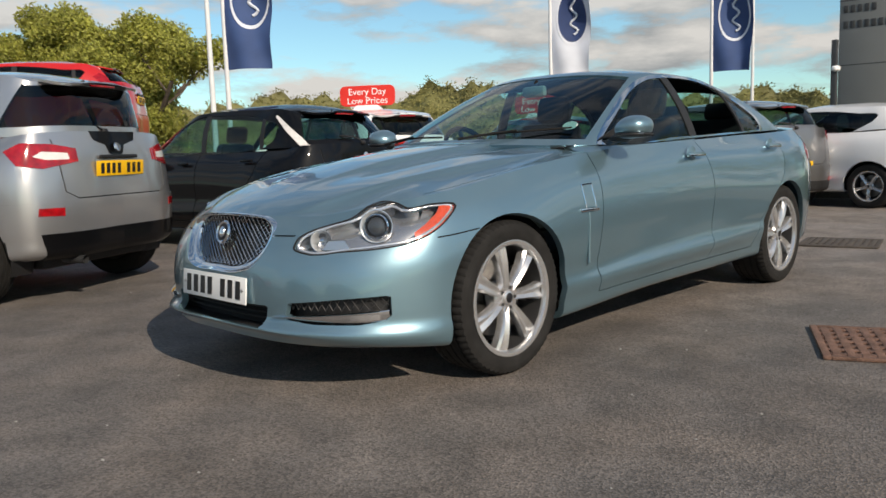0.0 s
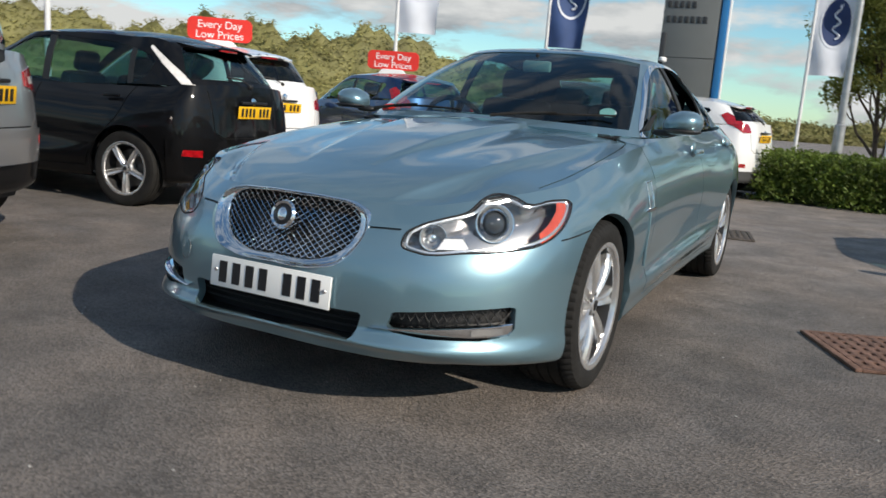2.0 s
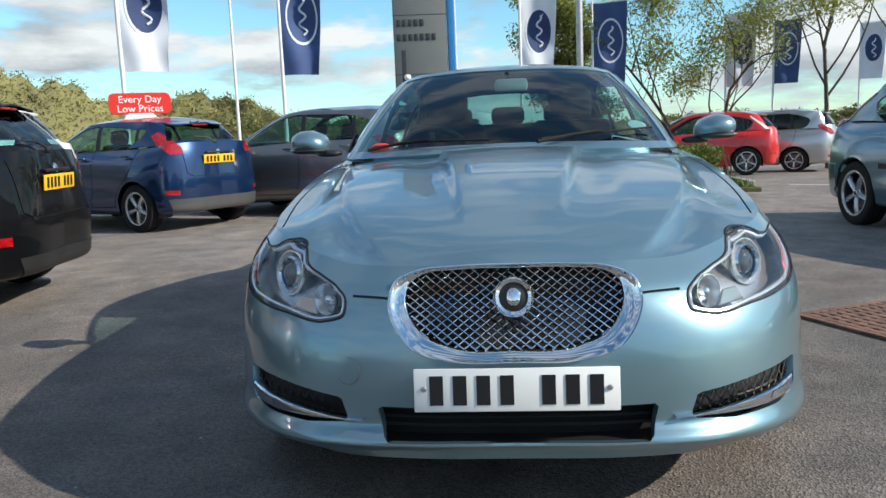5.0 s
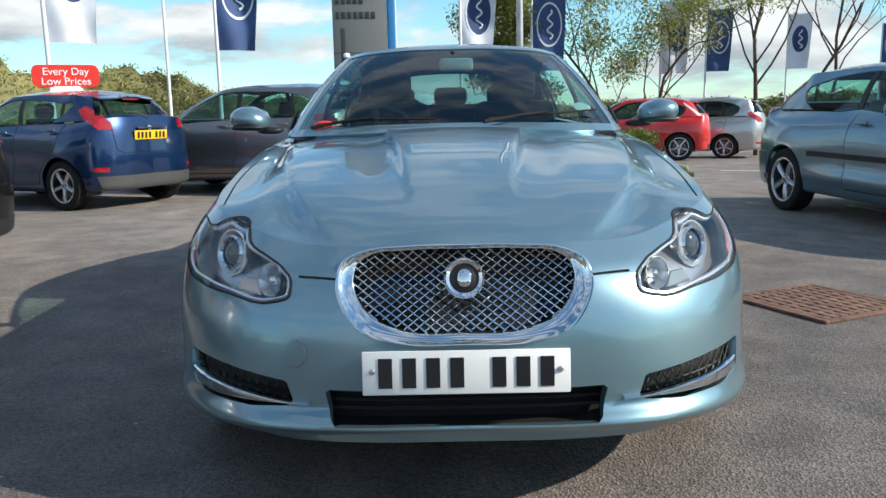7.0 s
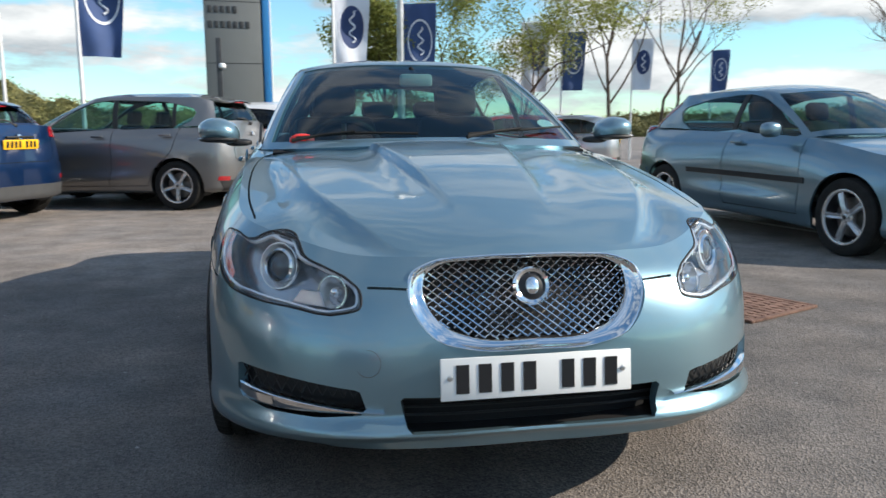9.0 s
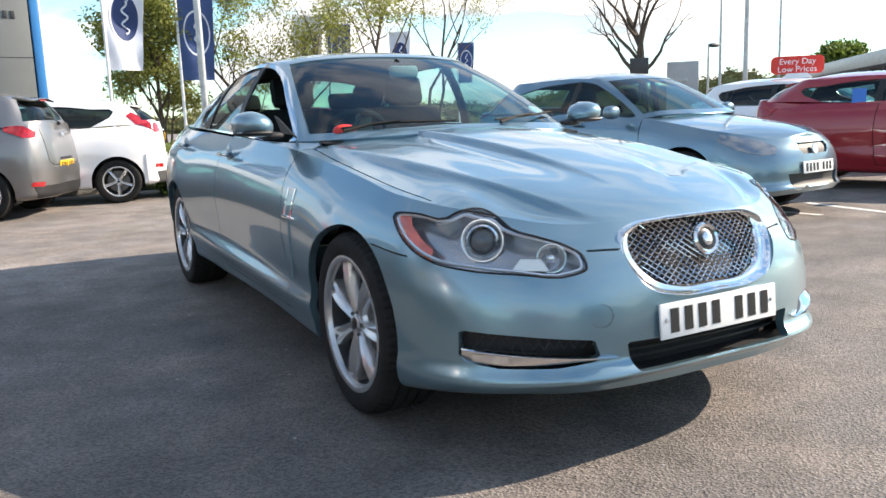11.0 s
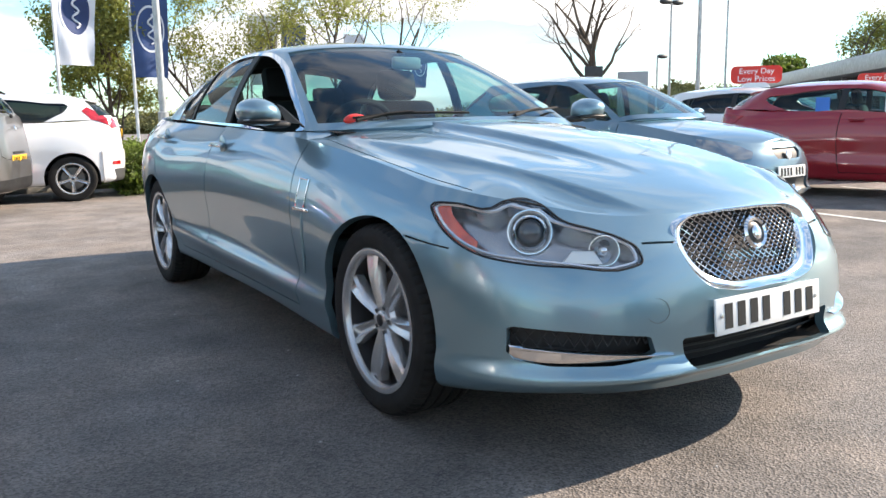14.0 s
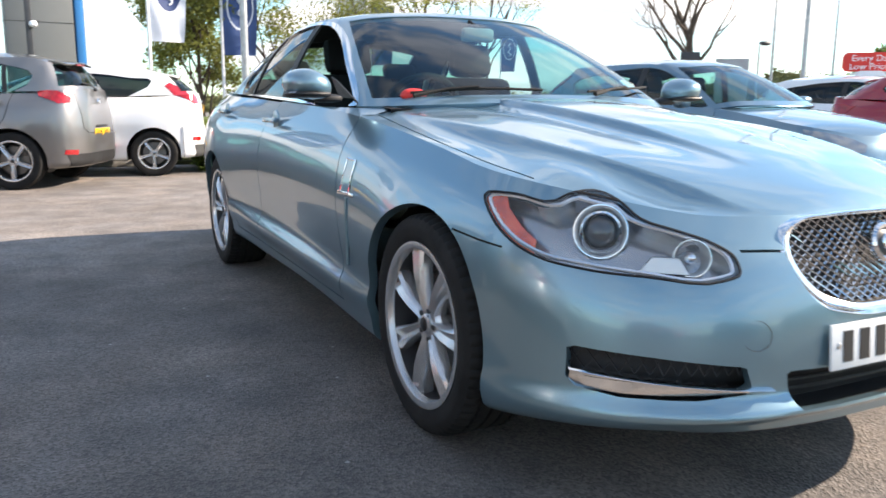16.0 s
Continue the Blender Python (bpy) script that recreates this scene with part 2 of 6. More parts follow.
def asphalt():
    m = bpy.data.materials.new("asphalt")
    m.use_nodes = True
    n, l = m.node_tree.nodes, m.node_tree.links
    b = n["Principled BSDF"]
    b.inputs["Roughness"].default_value = 0.72
    b.inputs["Specular IOR Level"].default_value = 0.45
    b.inputs["Sheen Weight"].default_value, b.inputs["Sheen Roughness"].default_value = 0.03, 0.5
    tc = n.new("ShaderNodeTexCoord")

    def noise_at(scale, detail, lo, hi, a, c):
        t = n.new("ShaderNodeTexNoise")
        t.inputs["Scale"].default_value, t.inputs["Detail"].default_value = scale, detail
        l.new(tc.outputs["Object"], t.inputs["Vector"])
        r = n.new("ShaderNodeMapRange")
        for k, v in zip((1, 2, 3, 4), (lo, hi, a, c)):
            r.inputs[k].default_value = v
        l.new(t.outputs["Fac"], r.inputs[0])
        return t, r.outputs[0]

    def times(a, c):
        mu = n.new("ShaderNodeMath")
        mu.operation = "MULTIPLY"
        l.new(a, mu.inputs[0])
        l.new(c, mu.inputs[1])
        return mu.outputs[0]

    vor = n.new("ShaderNodeTexVoronoi")
    vor.inputs["Scale"].default_value = 125.0
    l.new(tc.outputs["Object"], vor.inputs["Vector"])
    stone = n.new("ShaderNodeMapRange")
    stone.inputs[3].default_value, stone.inputs[4].default_value = 0.55, 1.52
    sep = n.new("ShaderNodeSeparateColor")
    l.new(vor.outputs["Color"], sep.inputs[0])
    l.new(sep.outputs[0], stone.inputs[0])
    _, patches = noise_at(0.55, 7, 0.35, 0.7, 0.76, 1.24)
    _, mid = noise_at(3.2, 9, 0.3, 0.7, 0.70, 1.26)
    place = n.new("ShaderNodeSeparateXYZ")
    l.new(tc.outputs["Object"], place.inputs[0])
    wander, wobble = noise_at(0.8, 6, 0.3, 0.7, -0.9, 0.9)
    along_y = n.new("ShaderNodeMath")
    l.new(place.outputs["Y"], along_y.inputs[0])
    l.new(wobble, along_y.inputs[1])
    # tone scaled up to 1.6 times towards +y, along a wandering edge
    far_tone = n.new("ShaderNodeMapRange")
    for k, q in zip((1, 2, 3, 4), (1.2, 3.8, 1.0, 1.60)):
        far_tone.inputs[k].default_value = q
    l.new(along_y.outputs[0], far_tone.inputs[0])
    v = times(times(times(stone.outputs[0], patches), mid), far_tone.outputs[0])
    _, hue = noise_at(1.7, 6, 0.38, 0.66, 0.0, 1.0)
    tone = n.new("ShaderNodeMixRGB")
    tone.inputs[1].default_value = (0.116, 0.104, 0.096, 1)
    tone.inputs[2].default_value = (0.140, 0.118, 0.102, 1)
    l.new(hue, tone.inputs[0])
    colr = n.new("ShaderNodeVectorMath")
    colr.operation = "SCALE"
    l.new(tone.outputs[0], colr.inputs[0])
    l.new(v, colr.inputs["Scale"])
    l.new(colr.outputs[0], b.inputs["Base Color"])
    bp = n.new("ShaderNodeBump")
    bp.inputs["Strength"].default_value, bp.inputs["Distance"].default_value = 0.8, 0.005
    l.new(vor.outputs["Distance"], bp.inputs["Height"])
    l.new(bp.outputs[0], b.inputs["Normal"])
    return m


M["asphalt"] = asphalt()


# ---------------------------------------------------------------- mesh tools
def mesh_of(bm, name, material, sharp=35.0):
    for f in bm.faces:
        f.smooth = True
    me = bpy.data.meshes.new(name)
    bm.to_mesh(me)
    bm.free()
    mats = material if isinstance(material, (list, tuple)) else [material]
    for k in mats:
        me.materials.append(k)
    me.set_sharp_from_angle(angle=radians(sharp))
    return me


def part(name, bm, material, parent, label="", m=None, sharp=35.0):
    """Links a bmesh as one mesh object under a thing or a part."""
    ob = new(name, mesh_of(bm, name, material, sharp))
    ob.parent = parent
    if m is not None:
        ob.matrix_basis = m
    return tagged(ob, label)


def thing(name, label, category, m=None, group="", kind=""):
    ob = new(name)
    if m is not None:
        ob.matrix_basis = m
    return tagged(ob, label, category, group, kind)


def solo(name, bm, material, label, category, m=None, group="", kind="", sharp=35.0):
    ob = new(name, mesh_of(bm, name, material, sharp))
    if m is not None:
        ob.matrix_basis = m
    return tagged(ob, label, category, group, kind)


def grid_mesh(P, bm=None, flip=False):
    """A sheet of quads through rows of points."""
    bm = bm or bmesh.new()
    V = [[bm.verts.new(p) for p in row] for row in P]
    for i in range(len(V) - 1):
        for j in range(len(V[0]) - 1):
            q = (V[i][j], V[i + 1][j], V[i + 1][j + 1], V[i][j + 1])
            bm.faces.new(q[::-1] if flip else q)
    return bm


def spline(pts):
    """A smooth curve through the points, by their index."""
    p = np.array(pts, float)
    d = np.maximum(np.linalg.norm(np.diff(p, axis=0), axis=1), 1e-6)
    s = np.diff(p, axis=0) / d[:, None]
    m = np.zeros_like(p)
    m[0], m[-1] = s[0], s[-1]
    for i in range(1, len(p) - 1):
        m[i] = (s[i - 1] * d[i] + s[i] * d[i - 1]) / (d[i - 1] + d[i])

    def at(u):
        i = min(max(int(u), 0), len(p) - 2)
        t, h = u - i, d[i]
        return ((2 * t ** 3 - 3 * t * t + 1) * p[i] + (t ** 3 - 2 * t * t + t) * h * m[i]
                + (3 * t * t - 2 * t ** 3) * p[i + 1] + (t ** 3 - t * t) * h * m[i + 1])
    return at


def curve1(keys):
    """Height over distance: a smooth function through (s, value) pairs."""
    g = spline(keys)
    n = 24 * (len(keys) - 1)
    tab = np.array([g(i / 24) for i in range(n + 1)])
    return lambda y: float(np.interp(y, tab[:, 0], tab[:, 1]))


def inside(poly, x, y):
    hit = False
    for (x0, y0), (x1, y1) in zip(poly, poly[1:] + poly[:1]):
        if (y0 > y) != (y1 > y) and x < (x1 - x0) * (y - y0) / (y1 - y0) + x0:
            hit = not hit
    return hit


def knife(bm, poly, ax, ay, keep):
    """Cuts a flat outline, seen along the third axis, into the sheet; returns the faces inside it."""
    poly = [tuple(p) for p in poly]
    ax, ay = Vector(ax), Vector(ay)

    def box(f):
        u = [v.co.dot(ax) for v in f.verts]
        w = [v.co.dot(ay) for v in f.verts]
        return min(u), max(u), min(w), max(w)

    u0, u1 = min(p[0] for p in poly), max(p[0] for p in poly)
    w0, w1 = min(p[1] for p in poly), max(p[1] for p in poly)
    cand = set()
    for f in bm.faces:
        if keep(f.calc_center_median()):
            b = box(f)
            if b[0] <= u1 and b[1] >= u0 and b[2] <= w1 and b[3] >= w0:
                cand.add(f)
    for (a0, a1), (b0, b1) in zip(poly, poly[1:] + poly[:1]):
        e = Vector((b0 - a0, b1 - a1))
        if e.length < 1e-6:
            continue
        hit = []
        for f in cand:
            b = box(f)
            if b[0] <= max(a0, b0) + 1e-5 and b[1] >= min(a0, b0) - 1e-5 and b[2] <= max(a1, b1) + 1e-5 and b[3] >= min(a1, b1) - 1e-5:
                hit.append(f)
        if not hit:
            continue
        geom = set(hit)
        for f in hit:
            geom.update(f.verts)
            geom.update(f.edges)
        r = bmesh.ops.bisect_plane(bm, geom=list(geom), dist=1e-6, plane_co=ax * a0 + ay * a1, plane_no=ax * (-e.y) + ay * e.x)
        cand = {f for f in cand if f.is_valid}
        cand.update(g for g in r["geom"] if isinstance(g, bmesh.types.BMFace) and g.is_valid)
    out = []
    for f in cand:
        c = f.calc_center_median()
        if keep(c) and inside(poly, c.dot(ax), c.dot(ay)):
            out.append(f)
    return out


def lift_off(bm, faces, drop=True):
    """The given faces as a mesh of their own, taken out of the sheet."""
    nb, vm = bmesh.new(), {}
    for f in faces:
        vs = []
        for v in f.verts:
            if v not in vm:
                vm[v] = nb.verts.new(v.co)
            vs.append(vm[v])
        nb.faces.new(vs)
    if drop:
        bmesh.ops.delete(bm, geom=faces, context="FACES")
    nb.normal_update()
    return nb


def shift(bm, d):
    """Moves every vertex along its normal."""
    bm.normal_update()
    for v, n in [(v, v.normal.copy()) for v in bm.verts]:
        v.co += n * d
    return bm


def rim(bm, depth, keep=None):
    """Turns the open edges of a sheet inwards, which gives it a thickness."""
    bm.normal_update()
    nrm = {v: v.normal.copy() for v in bm.verts}
    edges = [e for e in bm.edges if e.is_boundary and (keep is None or keep((e.verts[0].co + e.verts[1].co) / 2))]
    if not edges:
        return bm
    old = {}
    for e in edges:
        for v in e.verts:
            if v not in old:
                old[v] = bm.verts.new(v.co - nrm[v] * depth)
    for e in edges:
        f = e.link_faces[0]
        a, b = e.verts
        loop = [l for l in f.loops if l.edge == e][0]
        if loop.vert != a:
            a, b = b, a
        bm.faces.new((b, a, old[a], old[b]))
    return bm


def mirrored(bm, weld=True):
    """The half x >= 0 and its mirror image in one mesh."""
    r = bmesh.ops.duplicate(bm, geom=bm.verts[:] + bm.edges[:] + bm.faces[:])
    vs = [g for g in r["geom"] if isinstance(g, bmesh.types.BMVert)]
    fs = [g for g in r["geom"] if isinstance(g, bmesh.types.BMFace)]
    for v in vs:
        v.co.x = -v.co.x
    bmesh.ops.reverse_faces(bm, faces=fs)
    if weld:
        bmesh.ops.remove_doubles(bm, verts=[v for v in bm.verts if abs(v.co.x) < 2e-3], dist=1e-3)
    bm.normal_update()
    return bm


def flipped(bm):
    """A mirrored copy over x = 0."""
    nb = bm.copy()
    for v in nb.verts:
        v.co.x = -v.co.x
    bmesh.ops.reverse_faces(nb, faces=nb.faces[:])
    return nb


def box(cx, cy, cz, sx, sy, sz, bevel=0.0, bm=None, m=None, seg=2):
    bm = bm or bmesh.new()
    r = bmesh.ops.create_cube(bm, size=1.0)
    vs = r["verts"]
    for v in vs:
        v.co = Vector((v.co.x * sx, v.co.y * sy, v.co.z * sz))
    if bevel:
        es = list({e for v in vs for e in v.link_edges})
        rr = bmesh.ops.bevel(bm, geom=es, offset=bevel, segments=seg, affect="EDGES", profile=0.5)
        vs = list({v for v in vs if v.is_valid} | set(rr["verts"]))
    for v in vs:
        v.co += Vector((cx, cy, cz))
        if m is not None:
            v.co = m @ v.co
    return bm


def lathe(profile, n=48, axis="x", bm=None, close=False):
    """Turns (radius, along) pairs round the x axis (or z)."""
    bm = bm or bmesh.new()
    rows = []
    for k in range(n):
        a = 2 * math.pi * k / n
        c, s = math.cos(a), math.sin(a)
        rows.append([bm.verts.new((h, r * c, r * s) if axis == "x" else (r * c, r * s, h)) for r, h in profile])
    for k in range(n):
        a, b = rows[k], rows[(k + 1) % n]
        for j in range(len(profile) - 1):
            q = (a[j], a[j + 1], b[j + 1], b[j])
            bm.faces.new(q if axis == "x" else q[::-1])
    bmesh.ops.remove_doubles(bm, verts=bm.verts[:], dist=1e-6)
    bmesh.ops.recalc_face_normals(bm, faces=bm.faces[:])
    return bm


def tube(path, radius, n=10, bm=None, caps=True):
    """A round bar along a path; radius is one number or one for each point."""
    bm = bm or bmesh.new()
    pts = [Vector(p) for p in path]
    rad = radius if isinstance(radius, (list, tuple)) else [radius] * len(pts)
    rows, up = [], Vector((0.31, 0.17, 0.93)).normalized()
    for i, p in enumerate(pts):
        d = (pts[min(i + 1, len(pts) - 1)] - pts[max(i - 1, 0)]).normalized()
        a = d.cross(up)
        if a.length < 0.05:
            a = d.cross(Vector((1, 0, 0)))
        a.normalize()
        b = d.cross(a)
        rows.append([bm.verts.new(p + (a * math.cos(2 * math.pi * k / n) + b * math.sin(2 * math.pi * k / n)) * rad[i]) for k in range(n)])
    for i in range(len(rows) - 1):
        for k in range(n):
            bm.faces.new((rows[i][k], rows[i][(k + 1) % n], rows[i + 1][(k + 1) % n], rows[i + 1][k]))
    if caps:
        bm.faces.new(rows[0][::-1])
        bm.faces.new(rows[-1])
    return bm


def prism(poly, depth, bevel=0.0, bm=None):
    """An outline in (x, z) pushed along +y by depth."""
    bm = bm or bmesh.new()
    f = bm.faces.new([bm.verts.new((x, 0, z)) for x, z in poly])
    r = bmesh.ops.extrude_face_region(bm, geom=[f])
    for g in r["geom"]:
        if isinstance(g, bmesh.types.BMVert):
            g.co.y += depth
    bmesh.ops.recalc_face_normals(bm, faces=bm.faces[:])
    if bevel:
        bmesh.ops.bevel(bm, geom=[e for e in bm.edges if e.calc_face_angle(0) > 0.6], offset=bevel, segments=1, affect="EDGES")
    return bm


def ribbon(path, w):
    """The outline of a narrow band along a flat path."""
    P = [Vector(p) for p in path]
    left, right = [], []
    for i, p in enumerate(P):
        d = (P[min(i + 1, len(P) - 1)] - P[max(i - 1, 0)]).normalized()
        n = Vector((-d.y, d.x)) * w / 2
        left.append(tuple(p + n))
        right.append(tuple(p - n))
    return left + right[::-1]


def smooth_path(pts, n=6, closed=False):
    """A rounded flat path through the points."""
    pts = [tuple(p) for p in pts]
    if closed:
        ext = [pts[-1]] + pts + [pts[0], pts[1]]
        g = spline(ext)
        return [tuple(g(1 + i / n)) for i in range(len(pts) * n)]
    g = spline(pts)
    return [tuple(g(i / n)) for i in range((len(pts) - 1) * n + 1)]


X, Y, Z = (1, 0, 0), (0, 1, 0), (0, 0, 1)


# ---------------------------------------------------------------- car shells
def mir(p):
    return (-p[0], p[1], p[2])


def wrap(levels, sub, vsub):
    """The sheet round a car's half, from the front centre past the side to the rear centre; levels run from the top down."""
    n = len(levels[0])
    gs = [spline([mir(l[1])] + list(l) + [mir(l[-2])]) for l in levels]
    rows = []
    for k in range((n - 1) * sub + 1):
        u = 1 + k / sub
        ring = spline([g(u) for g in gs])
        row = [ring(j / vsub) for j in range((len(levels) - 1) * vsub + 1)]
        if k in (0, (n - 1) * sub):
            for p in row:
                p[0] = 0.0
        rows.append(row)
    return rows


def lid(edge, zc, u0, u1, sub, n, bulge=lambda x, y: 0.0, power=2.2, draw=None):
    """A crowned lid between an edge curve and the centre line: bonnet, roof or boot."""
    g = spline([mir(edge[1])] + list(edge) + [mir(edge[-2])])
    steps = max(2, int(round((u1 - u0) * sub)))
    rows = []
    for k in range(steps + 1):
        e = g(1 + u0 + (u1 - u0) * k / steps)
        yc = draw(e[1]) if draw else e[1]
        row = []
        for j in range(n + 1):
            w = j / n
            x, y = e[0] * (1 - w), e[1] * (1 - w) + yc * w
            z = e[2] + (zc(y) - e[2]) * (1 - (1 - w) ** power) + bulge(x, y) * min(1, 6 * w)
            row.append((x, y, z))
        rows.append(row)
    return rows


def dome(base, roof, zc, sub, vsub, belly, power=2.4, roofn=10):
    """Greenhouse: wall from the belt line up to the roof line, and the crowned roof. Returns wall rows and roof rows."""
    gb = spline([mir(base[1])] + list(base) + [mir(base[-2])])
    gr = spline([mir(roof[1])] + list(roof) + [mir(roof[-2])])
    n = len(base)
    rows = []
    for k in range((n - 1) * sub + 1):
        u = 1 + k / sub
        b, r = gb(u), gr(u)
        du = gb(min(u + 0.05, n)) - gb(max(u - 0.05, 1)) + gr(min(u + 0.05, n)) - gr(max(u - 0.05, 1))
        nn = np.cross(du, r - b)
        nn = nn / np.linalg.norm(nn)
        row = []
        for j in range(vsub + 1):
            v = j / vsub
            p = b + (r - b) * v + nn * belly * 4 * v * (1 - v)
            if k in (0, (n - 1) * sub):
                p[0] = 0.0
            row.append(p)
        rows.append(row)
    return rows, lid(roof, zc, 0.0, n - 1.0, sub, roofn, power=power)


def wheel(parent, m, R, r, width, spokes, twin=False, steer=0.0):
    """A road wheel: tyre with tread grooves, rim, spokes, hub, brake disc. Outward is +x, hub at the origin."""
    w = part("wheel", lathe([(r * 0.30, -width * 0.42), (r * 0.34, -width * 0.38)], 24), M["dark"], parent, m=m)
    h = width / 2
    prof = [(r * 0.985, -h * 0.86), (r * 1.06, -h * 0.97), (R * 0.90, -h), (R * 0.965, -h * 0.93), (R * 0.99, -h * 0.80)]
    for g in (-0.55, -0.18, 0.18, 0.55):
        prof += [(R, h * (g - 0.14)), (R, h * (g - 0.05)), (R - 0.008, h * (g - 0.035)), (R - 0.008, h * (g + 0.035)), (R, h * (g + 0.05)), (R, h * (g + 0.14))]
    prof += [(R * 0.99, h * 0.80), (R * 0.965, h * 0.93), (R * 0.90, h), (R * 0.865, h * 1.005), (r * 1.10, h * 0.985), (r * 1.055, h * 0.96), (r * 0.985, h * 0.86)]
    seg = 192 if spokes > 5 else 72
    tyre = lathe(prof, seg)
    for v in tyre.verts:
        rad = math.hypot(v.co.y, v.co.z)
        if spokes > 5 and rad > R * .955 and abs(v.co.x) > h * .44:
            k = int(round(math.atan2(v.co.z, v.co.y) / (2 * math.pi) * 192 + (1.2 if v.co.x > 0 else 0)))
            if k % 3 == 0:
                v.co.y *= 1 - .006 / rad
                v.co.z *= 1 - .006 / rad
    part("tyre", tyre, M["rubber"], w, "black rubber tyre")
    part("rim", lathe([(r * 1.03, h * 0.90), (r * 1.035, h * 0.97), (r * 1.0, h * 0.985), (r * 0.955, h * 0.955), (r * 0.93, h * 0.86), (r * 0.925, h * 0.78)], 72), M["alloy"], w, "silver alloy rim")
    part("inner_barrel", lathe([(r * 0.925, h * 0.79), (r * 0.90, h * 0.3), (r * 0.87, -h * 0.6), (r * 0.99, -h * 0.9)], 48), M["barrel"], w)
    bm = bmesh.new()
    mesh = None
    for k in range(spokes):
        a = 2 * math.pi * (k + 0.25) / spokes
        if mesh is None:
            sb = bmesh.new()
            secs = []
            for t in (0.0, 0.12, 0.35, 0.6, 0.82, 0.96, 1.0):
                rad = r * (0.17 + 0.79 * t)
                hw = r * (0.078 + 0.092 * t ** 1.7) if not twin else r * (0.10 + 0.03 * t)
                face = h * (0.74 + 0.10 * math.sin(math.pi * t) + 0.07 * t)
                deep = h * 0.34
                secs.append([(face - deep, -hw * 1.05, rad), (face - 0.010, -hw, rad), (face, -hw * 0.66, rad), (face - 0.011, 0, rad),
                             (face, hw * 0.66, rad), (face - 0.010, hw, rad), (face - deep, hw * 1.05, rad)])
            grid_mesh(secs, sb)
            bmesh.ops.recalc_face_normals(sb, faces=sb.faces[:])
            mesh = mesh_of(sb, "spoke", M["alloy"], 40)
        ob = new("spoke", mesh)
        ob.parent = w
        ob.matrix_basis = Matrix.Rotation(a, 4, "X")
    hub = part("hub", lathe([(0.0, h * 0.80), (r * 0.10, h * 0.80), (r * 0.125, h * 0.77), (r * 0.13, h * 0.72), (r * 0.25, h * 0.72), (r * 0.30, h * 0.60), (r * 0.30, h * 0.2)], 36), M["alloy"], w)
    part("hub_cap", lathe([(0.0, h * 0.835), (r * 0.06, h * 0.835), (r * 0.085, h * 0.81), (r * 0.09, h * 0.79)], 24), M["ink"], hub, "dark round hub cap")
    nut = None
    for k in range(5):
        a = 2 * math.pi * k / 5
        if nut is None:
            nut = mesh_of(lathe([(0.0, h * 0.76), (r * 0.032, h * 0.76), (r * 0.038, h * 0.70)], 6), "wheel_nut", M["steel"])
        ob = new("wheel_nut", nut)
        ob.parent = hub
        ob.matrix_basis = Matrix.Translation((0, r * 0.185 * math.cos(a), r * 0.185 * math.sin(a)))
    part("brake_disc", lathe([(r * 0.25, -h * 0.1), (r * 0.28, h * 0.06), (r * 0.72, h * 0.06), (r * 0.72, -h * 0.12)], 48), M["disc"], w, "worn steel brake disc")
    part("barrel", lathe([(r * 0.05, -h * 0.2), (r * 0.25, -h * 0.12), (r * 0.86, -h * 0.3)], 36), M["dark"], w)
    part("caliper", box(0.0, r * 0.58, r * 0.30, h * 0.5, r * 0.22, r * 0.42, 0.01), M["disc"], w)
    return w


def wheels(parent, xw, wb, R, r, width, spokes, twin=False):
    made = wheel(parent, pose(xw, 0, R), R, r, width, spokes, twin)
    for mm in (pose(xw, wb, R, 17), pose(-xw, 0, R, 0, 0, 180), pose(-xw, wb, R, 25, 0, 180)):
        copy_thing(made, mm).parent = parent
    return made


def arch_poly(y, z, r, low=-0.05):
    """The outline of a wheel opening, seen from the side."""
    pts = [(y + r * math.cos(radians(a)), z + r * math.sin(radians(a))) for a in range(-8, 189, 7)]
    return pts + [(y - r * 1.01, low), (y + r * 1.01, low)]


def arch_liner(parent, y, z, r, x0, x1):
    for s in (1, -1):
        rows = []
        for a in range(-20, 201, 12):
            c, d = math.cos(radians(a)), math.sin(radians(a))
            rows.append([(s * x1, y + r * c, z + r * d), (s * (x0 + 0.05), y + r * c, z + r * d), (s * x0, y + r * 0.9 * c, z + r * 0.9 * d), (s * x0, y, z)])
        part("wheel_arch_liner", grid_mesh(rows, flip=s > 0), M["dark"], parent)


def both(name, bm, material, parent, label="", other=None):
    """The same part on the car's left side and, mirrored, on its right."""
    nb = flipped(bm)
    return part(name, bm, material, parent, label), part(name, nb, material, parent, label)


def seat(parent, x, y, z):
    s = part("front_seat", box(x, y, z + 0.10, 0.50, 0.52, 0.16, 0.05), M["leather"], parent, "black leather front seat")
    tilt = pose(x, y + 0.30, z + 0.14, -14)
    part("backrest", box(0, 0, 0.30, 0.48, 0.13, 0.60, 0.055, m=tilt), M["leather"], s)
    part("headrest", box(0, 0.0, 0.70, 0.26, 0.10, 0.19, 0.045, m=tilt), M["leather"], s)
    return s


